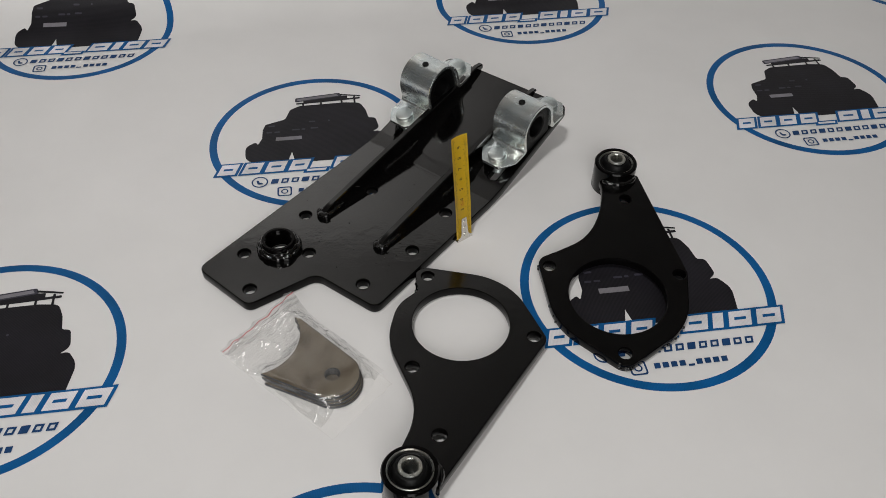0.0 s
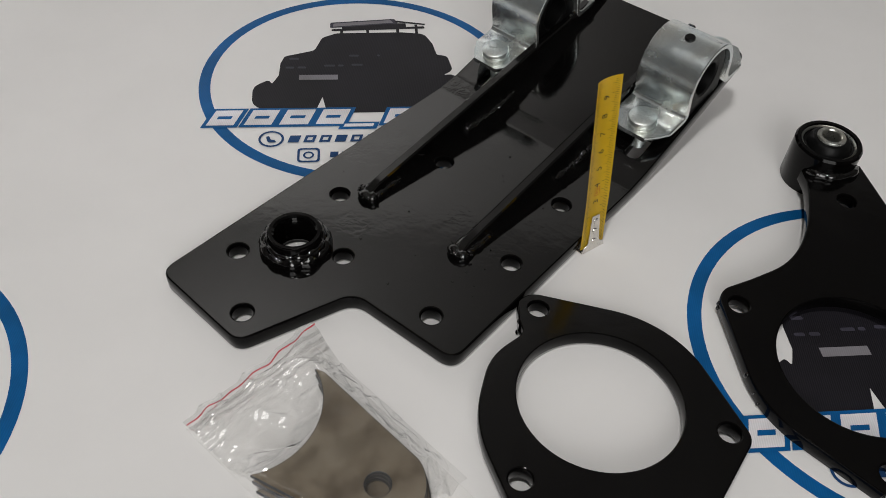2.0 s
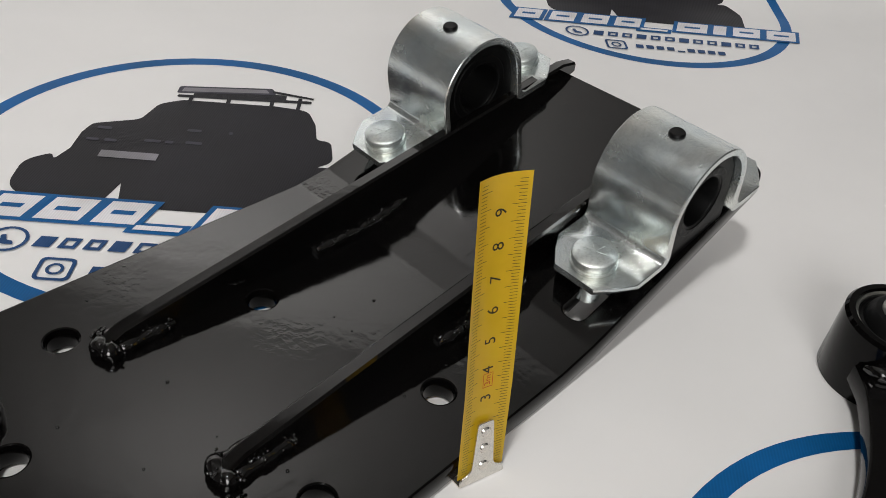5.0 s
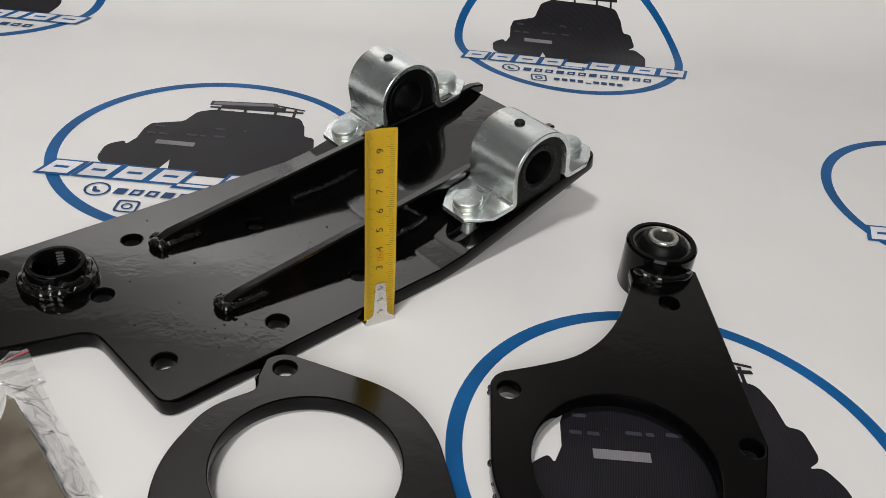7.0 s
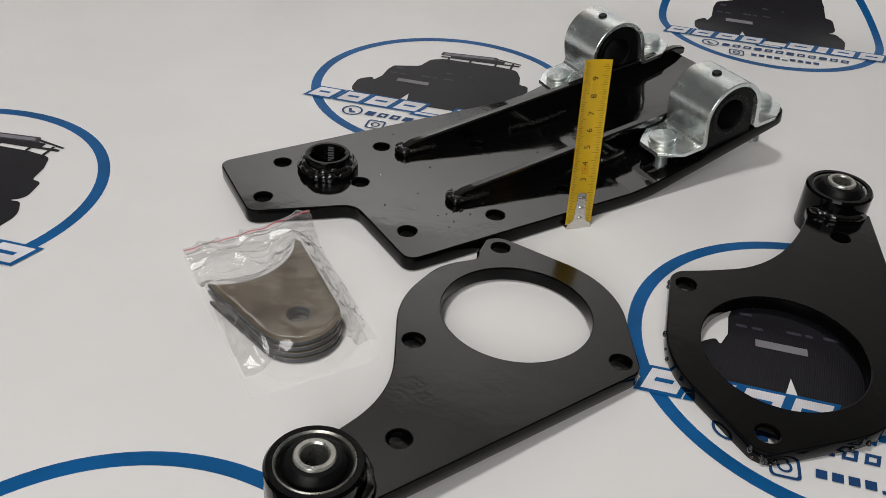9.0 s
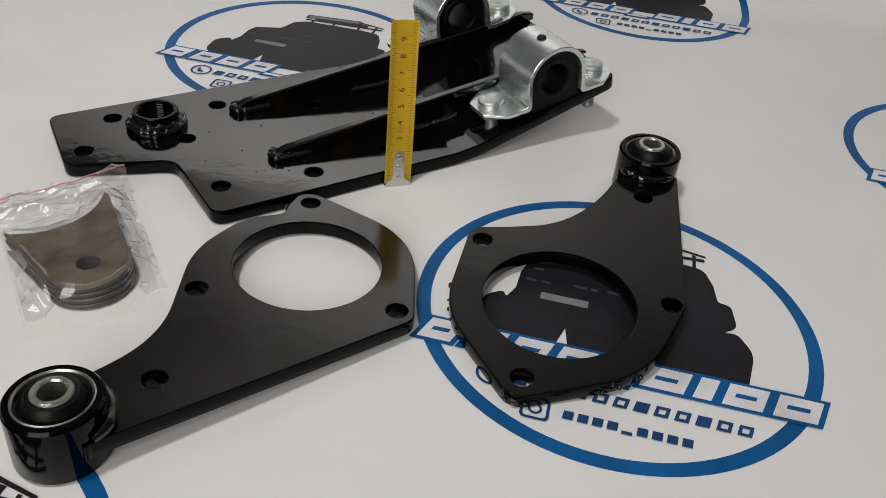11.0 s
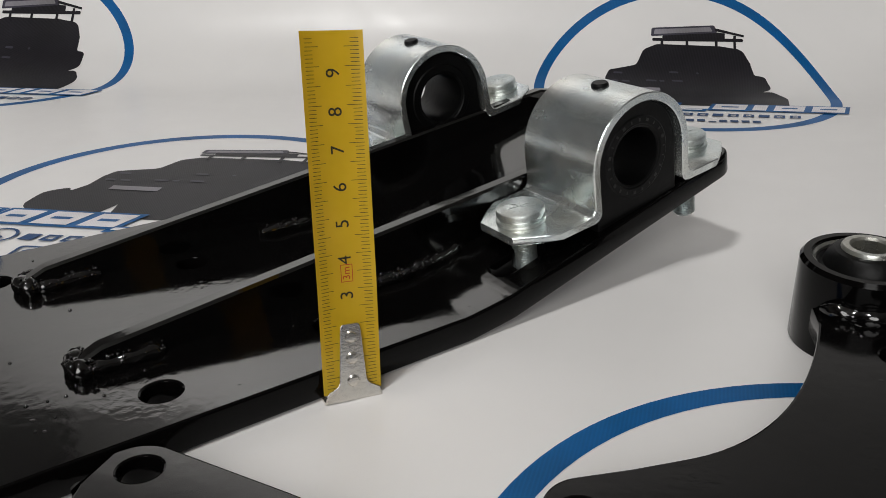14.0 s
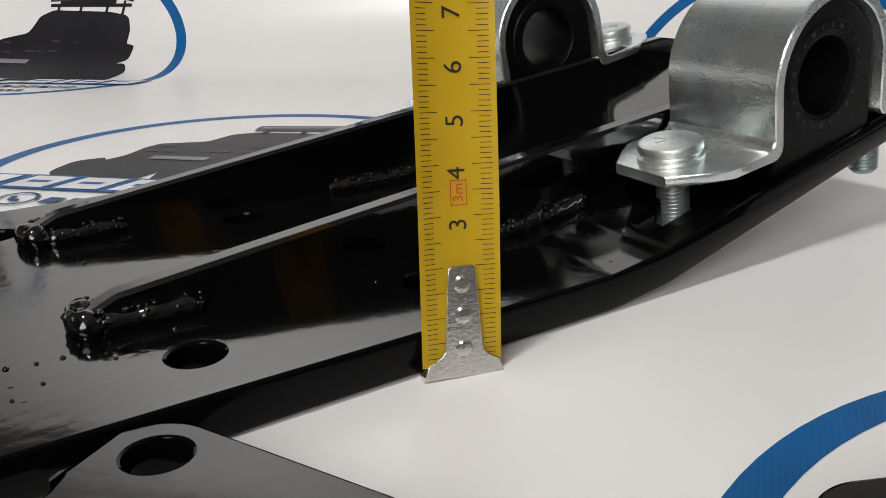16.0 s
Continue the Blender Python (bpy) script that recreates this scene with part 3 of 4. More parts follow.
def rib(w, s0, s1, top0, top1, seed):
    """A tapered flat bar welded on edge along the plate."""
    half = 0.0028
    prof = []
    n = 26
    for k in range(n + 1):
        s = s0 + (s1 - s0) * k / n
        top = top0 + (top1 - top0) * k / n
        if k == 0:
            top -= 0.003
        if k == n:
            top -= 0.0025
        prof.append((s, plate_z(s) - 0.001, top))
    bm = bmesh.new()
    rows = []
    for s, lo, hi in prof:
        rows.append([bm.verts.new((w + dx, s, z)) for dx, z in ((-half, lo), (-half, hi - 0.0009), (-half + 0.0009, hi), (half - 0.0009, hi), (half, hi - 0.0009), (half, lo))])
    for a, b in zip(rows, rows[1:]):
        for k in range(5):
            bm.faces.new((a[k], a[k + 1], b[k + 1], b[k]))
    bm.faces.new(rows[0][::-1])
    bm.faces.new(rows[-1])
    bmesh.ops.recalc_face_normals(bm, faces=bm.faces)
    body = part("rib", bm, M_RIB, base_plate, smooth=25)
    for side in (-1, 1):
        for a, b in ((s0 + 0.003, s0 + 0.026), (s0 + 0.087, s0 + 0.134)):
            pts = [(w + side * (half + 0.0006), s, plate_z(s) + 0.0012) for s in np.linspace(a, b, 14)]
            part("weld", weld_bead(pts, 0.0052, 0.0052, seed + int(1000 * a) + side), M_WELD, body, smooth=60)
    tip = [(w + 0.0046 * math.cos(a), s0 + 0.0065 + 0.0046 * math.sin(a), plate_z(s0) + 0.0020) for a in np.linspace(math.pi, 2 * math.pi, 12)]
    part("weld", weld_bead(tip, 0.0062, 0.0062, seed, 0.0018), M_WELD, body, smooth=60)
    return body


rib(-0.1058, 0.0475, 0.2905, 0.0156, 0.0478, 5)
rib(-0.0408, 0.0475, 0.2900, 0.0152, 0.0446, 9)

# threaded bush welded on the plate
bush = part("threaded_bush", lathe([(0.0112, -THICK), (0.0140, -THICK), (0.0140, 0.0102), (0.0134, 0.0112), (0.0116, 0.0112), (0.0105, 0.0102)] +
                                  [(0.0105 + (0.0005 if k % 2 else 0.0), 0.0102 - 0.0009 * k) for k in range(1, 20)], 48, close=True),
            M_PAINT, base_plate, smooth=35, m=Matrix.Translation((BUSH[0], BUSH[1], TOP)))
rng_pts = [(BUSH[0] + 0.0158 * math.cos(a), BUSH[1] + 0.0158 * math.sin(a), TOP + 0.0016) for a in np.linspace(0, 2 * math.pi, 60)]
part("weld", weld_bead(rng_pts, 0.0064, 0.0085, 77, 0.0014), M_WELD, base_plate, smooth=60)
rng_pts = [(BUSH[0] + 0.0144 * math.cos(a), BUSH[1] + 0.0144 * math.sin(a), TOP + 0.0045) for a in np.linspace(0.6, 0.6 + 2 * math.pi, 60)]
part("weld", weld_bead(rng_pts, 0.0040, 0.0060, 41, 0.0014), M_WELD, base_plate, smooth=60)
# spatter beads beside the welds
rng = random.Random(4)
bm = bmesh.new()
for k in range(32):
    near = rng.choice(((-0.100, 0.05), (-0.0395, 0.05), (-0.045, 0.04), (-0.109, -0.003), (-0.1, 0.15), (-0.05, 0.13)))
    a, d = rng.uniform(0, 6.28), rng.uniform(0.012, 0.032)
    w, s = near[0] + d * math.cos(a), near[1] + d * math.sin(a)
    if abs(w + 0.106) < 0.006 or abs(w + 0.041) < 0.006 or math.hypot(w - BUSH[0], s - BUSH[1]) < 0.017 or min(math.hypot(w - a, s - b) for a, b in DRILLED) < 0.008:
        continue
    r = rng.uniform(0.0003, 0.0007)
    bmesh.ops.create_icosphere(bm, subdivisions=1, radius=r, matrix=Matrix.Translation((w, s, plate_z(s))))
for w in (-0.1058, -0.0408):
    for k in range(30):
        turn, lean = radians(rng.uniform(180, 360)), radians(rng.uniform(20, 95))
        reach = 0.0046 + 0.0029 * math.cos(lean)
        bmesh.ops.create_icosphere(bm, subdivisions=2, radius=rng.uniform(0.0003, 0.0007), matrix=Matrix.Translation((w + reach * math.cos(turn), 0.054 + reach * math.sin(turn), TOP + 0.0020 + 0.0029 * math.sin(lean))))
    for mid, reach, count in ((0.062, 0.0118, 44), (0.1575, 0.022, 64)):
        for k in range(count):
            s = mid + rng.uniform(-reach, reach)
            side = rng.choice((-1, 1))
            lean, r = radians(rng.uniform(20, 110)), rng.uniform(0.0003, 0.0007)
            out, up = 0.0034 + 0.0026 * math.cos(lean), 0.0012 + 0.0026 * math.sin(lean)
            bmesh.ops.create_icosphere(bm, subdivisions=2, radius=r, matrix=Matrix.Translation((w + side * out, s, plate_z(s) + up)))
part("spatter", bm, M_BEAD, base_plate, smooth=80, kind="stuff")


# ---------------------------------------------------------------- pipe clamps with rubber bushes
def bolt(name, parent, y, z, length):
    """A flat round-headed zinc bolt with washers; z is the flange's top."""
    b = part(name, lathe([(0.0, 0.0052), (0.0072, 0.0052), (0.0082, 0.0047), (0.0085, 0.0041), (0.0085, 0.0028), (0.0079, 0.0023), (0.0, 0.0023)], 36), M_BOLT, parent, "zinc plated bolt", m=Matrix.Translation((0, y, z)))
    part("washer", lathe([(0.0045, 0.0), (0.0086, 0.0), (0.0088, 0.0005), (0.0086, 0.0010), (0.0078, 0.0012), (0.0080, 0.0019), (0.0077, 0.0024), (0.0045, 0.0024)], 36, close=True), M_BOLT, b)
    thread = [(0.0, 0.0)] + [(0.0044 if k % 2 else 0.0037, -0.00055 * k) for k in range(0, int(length / 0.00055))] + [(0.003, -length - 0.0005), (0.0, -length - 0.0005)]
    part("shank", lathe(thread, 20), M_BOLT, b, smooth=20)
    bm = bmesh.new()
    for k in range(3):
        bmesh.ops.create_cube(bm, size=1, matrix=Matrix.Rotation(radians(20 + 60 * k), 4, "Z") @ Matrix.LocRotScale((0, 0, 0.0052), None, (0.0088, 0.0004, 0.0003)))
    part("head_mark", bm, M_BOLT, b)
    return b


def clamp_profile(grow):
    """The strap's section in (y, z); grow moves it outwards from the pipe's side."""
    r, c = 0.0196 + grow, 0.0168
    pts = [(-0.0515, grow)]
    fil = 0.0035
    foot = 0.0196 + grow
    for k in range(7):
        a = radians(90 - 15 * k)
        rr = fil + 0.0 if grow == 0 else fil
        cy, cz = -foot - rr, grow + rr
        pts.append((cy + rr * math.cos(math.pi * 2 - a), cz + rr * math.sin(math.pi * 2 - a)))
    for k in range(25):
        a = math.pi - math.pi * k / 24
        pts.append((r * math.cos(a), c + r * math.sin(a)))
    left = [p for p in pts[:8]]
    return pts + [(-y, z) for y, z in left[::-1]]


def pipe_clamp(w, s, z, tilt, swivel, label, marked=False):
    """An omega strap with chamfered feet, rubber bush and two bolts. s, z: the middle of its feet's underside."""
    th, wide = 0.0030, 0.0370
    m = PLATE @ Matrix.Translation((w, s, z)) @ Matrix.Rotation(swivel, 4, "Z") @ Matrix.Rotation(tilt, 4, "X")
    clamp = thing("pipe_clamp", m, label, "pipe clamp", "pipe clamps on the plate")
    inner, outer = clamp_profile(0.0), clamp_profile(th)
    bm = bmesh.new()

    def halfwidth(y):
        cut = max(0.0, abs(y) - 0.0405)
        return wide / 2 - cut * 0.85

    cols = []
    dense = lambda prof: [(y0 + (y1 - y0) * k / 4, z0 + (z1 - z0) * k / 4) for (y0, z0), (y1, z1) in zip(prof[:1], prof[1:2]) for k in range(4)] + prof[1:-1] + [(y0 + (y1 - y0) * k / 4, z0 + (z1 - z0) * k / 4) for (y0, z0), (y1, z1) in zip(prof[-2:-1], prof[-1:]) for k in range(1, 5)]
    e = 0.0004
    for (yi, zi), (yo, zo) in zip(dense(inner), dense(outer)):
        h, d = halfwidth(yo), Vector((yo - yi, zo - zi)).normalized() * e
        ring = [(-h + e, yi, zi), (-h, yi + d.x, zi + d.y), (-h, yo - d.x, zo - d.y), (-h + e, yo, zo), (h - e, yo, zo), (h, yo - d.x, zo - d.y), (h, yi + d.x, zi + d.y), (h - e, yi, zi)]
        cols.append([bm.verts.new(p) for p in ring])
    for a, b in zip(cols, cols[1:]):
        for k in range(8):
            j = (k + 1) % 8
            bm.faces.new((a[k], a[j], b[j], b[k]))
    bm.faces.new(cols[0])
    bm.faces.new(cols[-1][::-1])
    bmesh.ops.recalc_face_normals(bm, faces=bm.faces)
    strap = part("strap", bm, M_ZINC, clamp, "zinc plated steel strap", smooth=40)
    part("oil_hole", lathe([(0.0, 0.0012), (0.0026, 0.0012), (0.0031, 0.0006), (0.0031, -0.004), (0.0, -0.004)], 20), M_RUBBER, strap, "black rubber nub in the strap's hole", m=Matrix.Translation((0.0, -0.001, 0.0168 + 0.0196 + th)))
    # rubber bush: an arch down to the plate with a bore
    c, r = 0.0168, 0.0194
    arch = [(r * math.cos(a), c + r * math.sin(a)) for a in np.linspace(0, math.pi, 33)]
    foot = [(-r, -0.0085), (r, -0.0040)]
    bm = solid([(x, y) for x, y in arch] + foot, [circle(0, c - 0.0005, 0.0102, 36)], -0.0152, 0.0152, 0.0008)
    bush_ob = part("rubber_bush", bm, M_RUBBER, clamp, "black rubber bush", smooth=30, m=Matrix.Rotation(radians(90), 4, "Z") @ Matrix.Rotation(radians(90), 4, "X"))
    part("bush_rim", lathe([(0.0110, -0.0002), (0.0118, 0.0004), (0.0142, 0.0004), (0.0150, -0.0002)], 40, close=True), M_RUBBER, bush_ob, m=Matrix.Translation((0, c - 0.0005, 0.0152)))
    if marked:
        bm = bmesh.new()
        for k in range(22):
            spin = Matrix.Translation((0, c - 0.0005, 0.0156)) @ Matrix.Rotation(radians(16.4 * k), 4, "Z") @ Matrix.Translation((0.0131, 0, 0))
            bmesh.ops.create_cube(bm, size=1, matrix=spin @ Matrix.Diagonal((0.0011, (0.0004, 0.0012, 0.0007)[k % 3], 0.0003, 1)))
        part("marking", bm, M_MARK, bush_ob, "worn pale moulded marking bars", smooth=0)
    bolt("bolt", clamp, -0.0405, th, 0.019)
    bolt("bolt", clamp, 0.0405, th, 0.029)
    return clamp


pipe_clamp(-0.1224, 0.2303, 0.0338, radians(12.2), radians(-3.5), "zinc pipe clamp with black rubber bush, bolted above the plate")
pipe_clamp(-0.0172, 0.2352, 0.0313, radians(9.4), radians(-3), "zinc pipe clamp with black rubber bush at the plate's edge", True)


# ---------------------------------------------------------------- the two swing brackets
def bracket(name, slope, corners, ring, ring_r, holes, boss, low, mat, label):
    """A flat painted arm with a large round opening and a bushed boss at its end. slope: z = a x + b y + c of its top."""
    a, b, c = slope
    n = Vector((-a, -b, 1)).normalized()
    o = Vector((ring[0], ring[1], a * ring[0] + b * ring[1] + c))
    ux = Vector((1, 0, a)).normalized()
    uy = n.cross(ux)
    m = Matrix((ux, uy, n)).transposed().to_4x4()
    m.translation = o
    arm = thing(name, m, label, "bracket", "swing brackets")
    shift = lambda pts: [(p[0] - ring[0], p[1] - ring[1], *p[2:]) for p in pts]
    hs = [circle(0, 0, ring_r, 72)] + [circle(x, y, 0.0052, 24) for x, y in shift(holes)]
    part("arm", solid(shift(corners), hs, -0.0080, 0.0, 0.0007), mat, arm, smooth=25, rim=M_PAINT)
    bx, by = shift([boss])[0]
    rim_top = 0.0119 if mat is M_SATIN else 0.0106
    at = Matrix.Translation((bx, by, 0))
    sleeve = part("sleeve", lathe([(0.0166, low), (0.0186, low), (0.0192, low + 0.0012), (0.0192, 0.0104), (0.0182, 0.0118), (0.0160, 0.0118), (0.0156, 0.0110), (0.0156, low + 0.002)], 56, close=True), M_PAINT, arm, "black painted steel sleeve", m=at)
    bush_ob = part("bush", lathe([(0.0062, low + 0.001), (0.0156, low + 0.001), (0.0156, 0.0088), (0.0148, 0.0094), (0.0136, 0.0088), (0.0126, 0.0094), (0.0116, 0.0125), (0.0100, 0.0142), (0.0082, 0.0146), (0.0062, 0.0146)], 48, close=True), M_RUBBER, arm, "black rubber bush", m=at)
    part("bush_rim", lathe([(0.0145, 0.0088), (0.0157, 0.0088), (0.0157, rim_top), (0.0152, rim_top + 0.0004), (0.0145, rim_top - 0.0004)], 48, close=True), M_STEEL, bush_ob, "bright steel rim")
    part("inner_tube", lathe([(0.0054, low - 0.0), (0.0082, low), (0.0082, 0.0150), (0.0077, 0.0158), (0.0060, 0.0158), (0.0054, 0.0150)], 40, close=True), M_STEEL, bush_ob, "bare steel inner tube")
    return arm, bx, by


arm, bx, by = bracket("swing_bracket", (-0.0030, -0.0460, 0.0314),
        hull([(0.0230, 0.4487, 0.0555), (-0.0045, 0.4990, 0.0108), (0.0790, 0.4345, 0.0095)], -34, 156)
        + rounded([(-0.0143, 0.4935, 0.002), (-0.0113, 0.4835, 0.006), (-0.0275, 0.4675, 0.040), (-0.0340, 0.4300, 0.060), (-0.0060, 0.3660, 0.060), (-0.0230, 0.3200, 0.002), (0.0095, 0.3010, 0.002)], 12),
        (0.0230, 0.4487), 0.0380, [(-0.0041, 0.5000), (0.0792, 0.4360), (-0.0131, 0.4039), (0.0081, 0.3445)], (-0.0105, 0.3095), -0.0171, M_SATIN,
        "black steel bracket with round opening, boss resting on bare banner")
part("weld", weld_bead([(bx + 0.0200 * math.cos(t), by + 0.0200 * math.sin(t), 0.0012) for t in np.linspace(radians(-10), radians(130), 20)], 0.0056, 0.0062, 31, 0.003), M_WELD, arm, smooth=60)

arm, bx, by = bracket("swing_bracket", (0.0200, 0.0440, -0.0133),
        hull([(0.1495, 0.4810, 0.0562), (0.0985, 0.5135, 0.0105), (0.1478, 0.4235, 0.0112), (0.2010, 0.5050, 0.0090)], 118, 372)
        + [(0.1858, 0.6220), (0.1700, 0.6300), (0.1500, 0.6150)] + sweep_curve((0.1510, 0.6050), (0.1450, 0.5515), (0.1180, 0.5358), 16) + [(0.1060, 0.5290)],
        (0.1495, 0.4810), 0.0392, [(0.0968, 0.5115), (0.1478, 0.4238), (0.2030, 0.5030), (0.1705, 0.5918)], (0.1653, 0.6288), -0.0176, M_SMOOTH,
        "black steel bracket with round opening, lying on a printed emblem")
part("weld", weld_bead([(bx + 0.0200 * math.cos(t), by + 0.0200 * math.sin(t), 0.0012) for t in np.linspace(radians(-130), radians(-30), 16)], 0.0056, 0.0062, 32, 0.003), M_WELD, arm, smooth=60)

# runs of paint that set along the rim
rng = random.Random(11)
bm = bmesh.new()
for x, y in hull([(0.0, 0.0, 0.0562), (-0.0510, 0.0325, 0.0105), (-0.0017, -0.0575, 0.0112), (0.0515, 0.0240, 0.0090)], 150, 330, 40):
    if rng.random() < 0.4:
        r = rng.uniform(0.0007, 0.0013)
        m = Matrix.Translation((x * 1.002, y * 1.002, rng.uniform(-0.0068, -0.0022))) @ Matrix.Diagonal((1, 1, rng.uniform(1.0, 2.0), 1))
        bmesh.ops.create_icosphere(bm, subdivisions=2, radius=r, matrix=m)
part("paint_run", bm, M_BEAD, arm, "glossy set drips of black paint", smooth=80, kind="stuff")

# ---------------------------------------------------------------- shims in a zip bag
shim_outline = [(-0.1236, 0.3958)] + [(-0.0722 + 0.0210 * math.cos(t), 0.3966 + 0.0210 * math.sin(t)) for t in np.linspace(radians(238), radians(398), 28)] + [(-0.1020, 0.4492)]
shim_outline += [(-0.1358 + 0.0359 * math.cos(t), 0.4295 + 0.0359 * math.sin(t)) for t in np.linspace(radians(35.6), radians(-70.1), 20)[:-1]]
for k in range(4):
    turn = Matrix.Translation((-0.0722, 0.3966, 0.0008 + 0.0028 * k)) @ Matrix.Rotation(radians((0.8, -0.9, 0.5, 0)[k]), 4, "Z") @ Matrix.Translation(((0.0020, 0.0015, 0.0006, 0)[k], (-0.0018, -0.0012, -0.0006, 0)[k], 0))
    pts = [(x + 0.0722, y - 0.3966) for x, y in shim_outline]
    # Lowest shim stays undrilled, so the bore above it reads as shaded.
    bore = circle(-(0.0020, 0.0015, 0.0006, 0)[k] + 0.0003 * k, (0.0018, 0.0012, 0.0006, 0)[k], 0.0056, 24)
    ob = part("shim", solid(pts, [bore] if k > 0 else [], 0.0, 0.0026, 0.0003), M_SHIM, smooth=25, m=turn, rim=M_EDGE)
    tagged(ob, label="thin brownish bare steel shim plate with a round cut-out", category="shim", group="shims in the bag")

# corners: zip end, zip end, far corner, far corner; the two films part a little at the far end
BAG_UPPER = [Vector((-0.1600, 0.4215)), Vector((-0.1130, 0.4755)), Vector((-0.0345, 0.4085)), Vector((-0.0765, 0.3580))]
BAG_LOWER = [Vector((-0.1590, 0.4205)), Vector((-0.1140, 0.4740)), Vector((-0.0275, 0.3970)), Vector((-0.0670, 0.3485))]
SHIM_RING = np.array(shim_outline)


def shim_gap(x, y):
    """How far a point lies outside the stack of shims; negative inside."""
    a, b = SHIM_RING, np.roll(SHIM_RING, -1, 0)
    p = np.array((x, y))
    ab = b - a
    f = np.clip(((p - a) * ab).sum(1) / np.maximum((ab * ab).sum(1), 1e-12), 0, 1)
    d = np.hypot(*(p - a - f[:, None] * ab).T).min()
    cross = ((a[:, 1] > y) != (b[:, 1] > y)) & (x < a[:, 0] + (y - a[:, 1]) / np.where(abs(ab[:, 1]) < 1e-12, 1e-12, ab[:, 1]) * ab[:, 0])
    return -d if cross.sum() % 2 else d


def ridged(p, sharp=3.0):
    return max(0.0, 1 - sharp * abs(noise.noise(p)))


def bag_point(f, g, top, creases=1.0):
    """f runs along the bag from its zip to its end, g across."""
    corners = BAG_UPPER if top else BAG_LOWER
    a, b = corners[0].lerp(corners[3], f), corners[1].lerp(corners[2], f)
    wave = 0.03 * math.sin(g * 3.1 + 9 * f) * (1 - abs(2 * g - 1))
    p = a.lerp(b, 0.5 + (g - 0.5) * (1 + wave))
    p += (corners[0] - corners[3]).normalized() * (0.0016 * noise.noise(Vector((g * 9, f * 2, 4.0)))) * (1 if f < 0.05 or f > 0.95 else 0)
    if not top:
        return Vector((p.x, p.y, 0.0004))
    rim = min(1.0, 8 * min(g, 1 - g)) ** 0.7
    gap = shim_gap(p.x, p.y)
    tent = max(0.0, 1 - max(0.0, gap) / (0.013 + 0.006 * noise.noise(Vector((p.x * 90, p.y * 90, 1.0)))))
    z = 0.0009 + 0.0013 * rim * min(1.0, 7 * (1 - f)) + (0.0125 if gap <= 0 else 0.0118 * tent ** 1.25)
    # the zip end stands off the table, more at one side
    z += (0.0035 + 0.0100 * g ** 2) * math.exp(-((f - 0.02) / 0.10) ** 2)
    if creases:
        end = math.exp(-((f - 0.13) / 0.12) ** 2) * min(1.0, max(0.0, (f - 0.035) / 0.03))
        run = f + 0.04 * noise.noise(Vector((g * 4, f * 6, 2)))
        z += end * (0.0034 * ridged(Vector((run * 15, g * 2.4, 7.0)), 2.0) ** 1.5 + 0.0010 * ridged(Vector((run * 34, g * 7, 3.0)), 2.4) ** 2)
        slack = min(1.0, max(0.0, gap / 0.004)) if gap > 0 else 0.0
        q = Vector((p.x * 130, p.y * 130, 0.3))
        z += slack * rim * (0.0026 * ridged(q * 0.45, 2.4) ** 2 + 0.0008 * noise.noise(q * 1.2))
        lie = 1 - slack
        z += lie * 0.00008 * noise.noise(q)
        # folds that run round the stack's rounded end
        if -0.004 < gap < 0.012 and f > 0.45:
            bend = gap + 0.0018 * noise.noise(Vector((p.x * 120, p.y * 120, 9.0)))
            z += 0.0014 * math.exp(-((bend - 0.0010) / 0.0017) ** 2) * (0.7 + 0.6 * noise.noise(q * 0.5)) + 0.0020 * math.exp(-((bend - 0.0075) / 0.0018) ** 2) * ridged(q * 0.35, 1.6)
        z = max(z, 0.0126 if gap < 0.0004 else 0.0012)
    return Vector((p.x, p.y, z))


bag = thing("zip_bag", pose(0, 0, 0), "small clear plastic zip bag holding steel shims", "plastic bag")
nf, ng = 170, 120
for top in (True, False):
    # the doubled header above the zip is milkier than the pouch
    for first, last, mat, nm in ((0, 16, M_MILKY, "header"), (16, nf, M_FILM, "film")):
        bm = bmesh.new()
        grid = [[bm.verts.new(bag_point(i / nf, j / ng, top)) for j in range(ng + 1)] for i in range(first, last + 1)]
        for a, b in zip(grid, grid[1:]):
            for j in range(ng):
                bm.faces.new((a[j], b[j], b[j + 1], a[j + 1]))
        film = part(nm, bm, mat, bag, "crumpled clear film", smooth=80)
        film.visible_shadow = False
for f0, f1, mat, nm in ((0.026, 0.0325, M_RED, "red_stripe"), (0.055, 0.070, M_FILM, "zip_ridge"), (0.085, 0.100, M_FILM, "zip_ridge")):
    bm = bmesh.new()
    lift = 0.0007 if nm == "red_stripe" else 0.0004
    rows = [[bm.verts.new(bag_point(f, j / 60, True, 0.0 if nm == "red_stripe" else 1.0) + Vector((0, 0, lift + (0.0003 if h == 1 else 0)))) for h, f in enumerate((f0, (f0 + f1) / 2, f1))] for j in range(61)]
    for a, b in zip(rows, rows[1:]):
        for k in range(2):
            bm.faces.new((a[k], a[k + 1], b[k + 1], b[k]))
    part(nm, bm, mat, bag, smooth=80)

# ---------------------------------------------------------------- tape measure blade, standing on its hook
TAPE = Matrix.Translation((0.0266, 0.5533, 0.0)) @ Matrix.Rotation(radians(40), 4, "Z") @ Matrix.Rotation(radians(2.4), 4, "Y") @ Matrix.Rotation(radians(-10), 4, "X")
LONG, HALF, SAG = 0.101, 0.0084, 0.0017
tape = thing("tape_measure", TAPE, "yellow steel tape measure blade standing on its hook beside the plate", "tape measure")


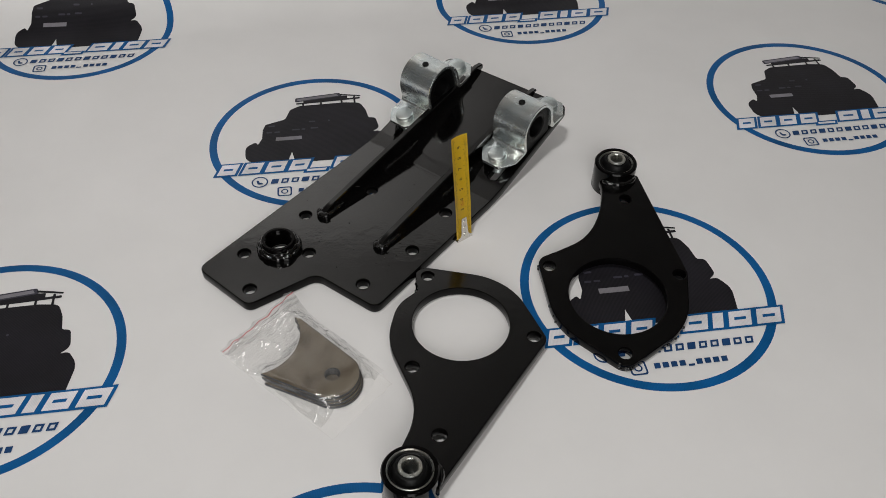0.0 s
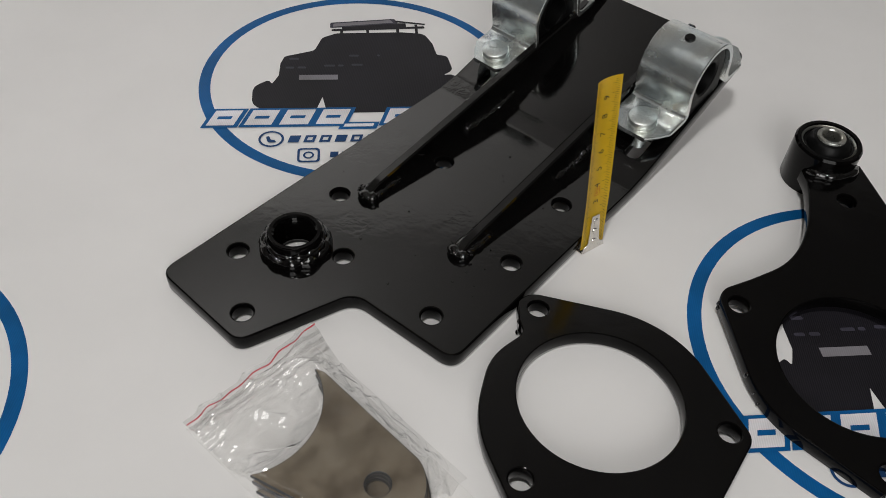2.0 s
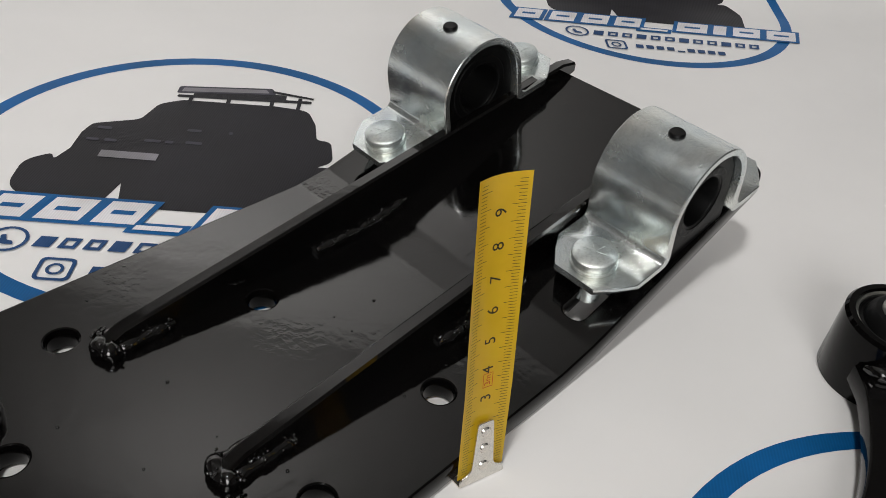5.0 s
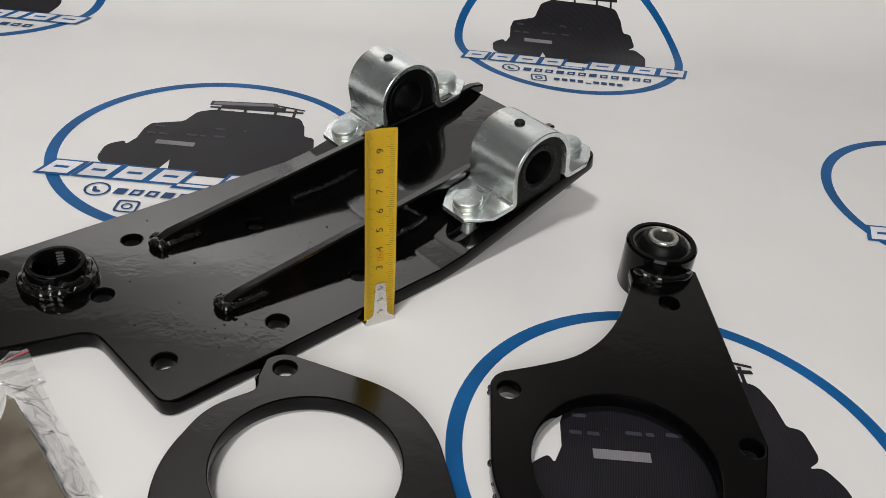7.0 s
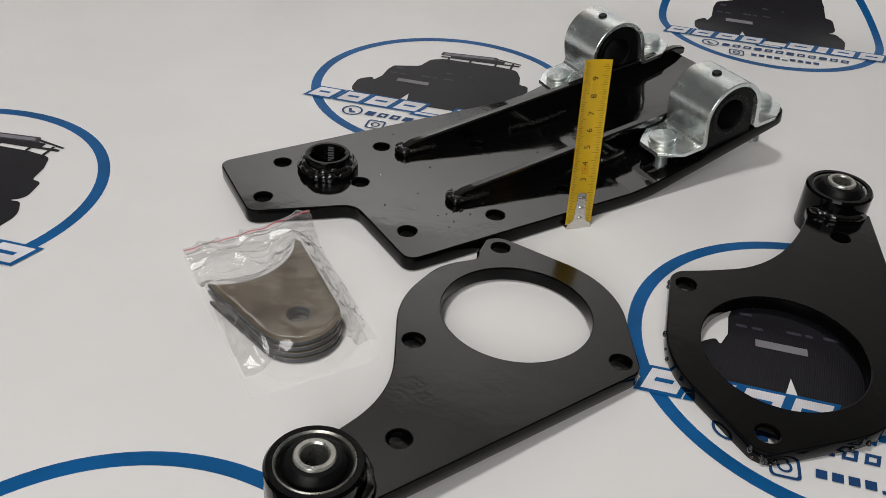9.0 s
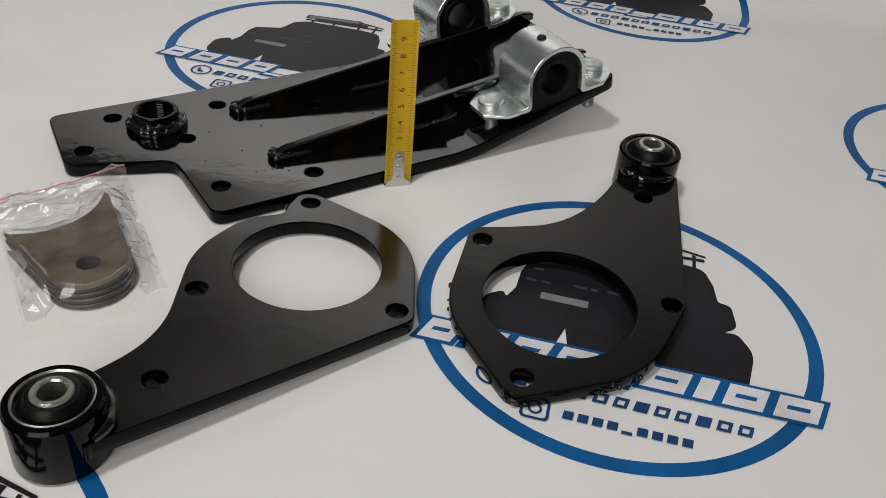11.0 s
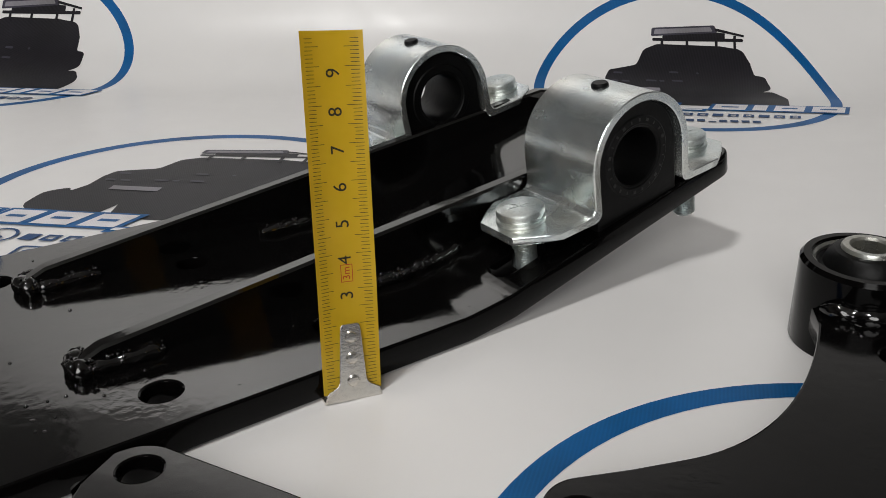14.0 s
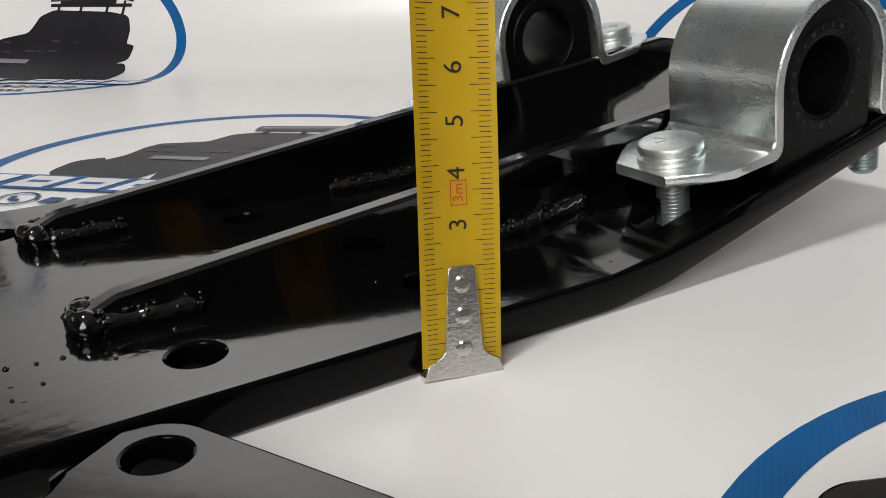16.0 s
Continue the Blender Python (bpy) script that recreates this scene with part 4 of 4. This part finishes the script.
def on_blade(u, v, lift):
    """u across the hollow of the blade, v up it, lift out of its face."""
    flat = min(1.0, max(0.0, (v - 0.004) / 0.03))
    return Vector((u, -lift + SAG * flat * (0.4 - (u / HALF) ** 2), v))


def blade_strip(rects, lift):
    bm = bmesh.new()
    for u0, u1, v0, v1, nu, nv in rects:
        g = [[bm.verts.new(on_blade(u0 + (u1 - u0) * i / nu, v0 + (v1 - v0) * j / nv, lift)) for i in range(nu + 1)] for j in range(nv + 1)]
        for r0, r1 in zip(g, g[1:]):
            for i in range(nu):
                bm.faces.new((r0[i], r0[i + 1], r1[i + 1], r1[i]))
    return bm


bm = blade_strip([(-HALF, HALF, 0.0022, LONG, 12, 40)], 0.0)
bmesh.ops.solidify(bm, geom=bm.faces[:], thickness=0.0002)
blade = part("blade", bm, M_YELLOW, tape, "yellow lacquered steel blade", smooth=50)
ticks = []
for k in range(2, int(LONG * 1000) - 3):
    v, big = k / 1000 + 0.002, k % 5 == 0
    wl = 0.0038 if big else 0.0022
    ticks.append((HALF - 0.0012 - wl, HALF - 0.0012 if k % 10 else HALF - 0.001, v - 0.00007, v + 0.00007, 2, 1))
    ticks.append((-HALF + 0.0012, -HALF + 0.0012 + wl, v - 0.00007, v + 0.00007, 2, 1))
part("graduation", blade_strip(ticks, 0.00012), M_BLACKINK, blade, smooth=0, kind="stuff")


def figure(text, u, v, size, mat, name):
    """Figures printed sideways up the blade."""
    cu = bpy.data.curves.new(name, "FONT")
    cu.body, cu.size, cu.align_x, cu.align_y = text, size, "CENTER", "CENTER"
    tmp = new(name, cu)
    me = bpy.data.meshes.new_from_object(tmp.evaluated_get(bpy.context.evaluated_depsgraph_get()))
    bpy.data.objects.remove(tmp)
    for p in me.vertices:
        x, y = p.co.x, p.co.y
        p.co = on_blade(u - y, v + x, 0.00013)
    me.materials.append(mat)
    ob = new(name, me)
    ob.parent = blade
    return ob


for k in range(3, 10):
    figure(str(k), 0.0003, k * 0.01 + 0.0003, 0.0052, M_BLACKINK, "figure")
figure("3m", 0.0005, 0.0365, 0.0030, M_REDINK, "length_mark")
part("length_frame", blade_strip([(-0.0010, 0.0020, 0.0340, 0.0342, 3, 1), (-0.0010, 0.0020, 0.0388, 0.0390, 3, 1), (-0.0012, -0.0010, 0.0340, 0.0390, 1, 4), (0.0020, 0.0022, 0.0340, 0.0390, 1, 4)], 0.00013), M_REDINK, blade, smooth=0)
hook_pts = rounded([(-HALF, 0.0, 0.0004), (HALF, 0.0, 0.0004), (0.0076, 0.0028, 0.001), (0.0040, 0.0048, 0.003), (0.0030, 0.0200, 0.0), (0.0028, 0.0225, 0.0028), (-0.0028, 0.0225, 0.0028), (-0.0030, 0.0200, 0.0), (-0.0040, 0.0048, 0.003), (-0.0076, 0.0028, 0.001)])
hook = part("hook", solid(hook_pts, [], 0.0, 0.0007, 0.0002), M_NICKEL, tape, "nickel plated hook", m=Matrix.Translation((0, -0.0006, 0)) @ Matrix.Rotation(radians(90), 4, "X"))
for v in (0.0058, 0.0125, 0.0188):
    part("rivet", lathe([(0.0, 0.0007), (0.0014, 0.0005), (0.0018, 0.0), (0.0, 0.0)], 20), M_NICKEL, hook, m=Matrix.Translation((0, v, 0.0007)))
part("hook_lip", box(-HALF, HALF, 0.0, 0.0007, -0.0035, 0.0004), M_NICKEL, hook, smooth=0)
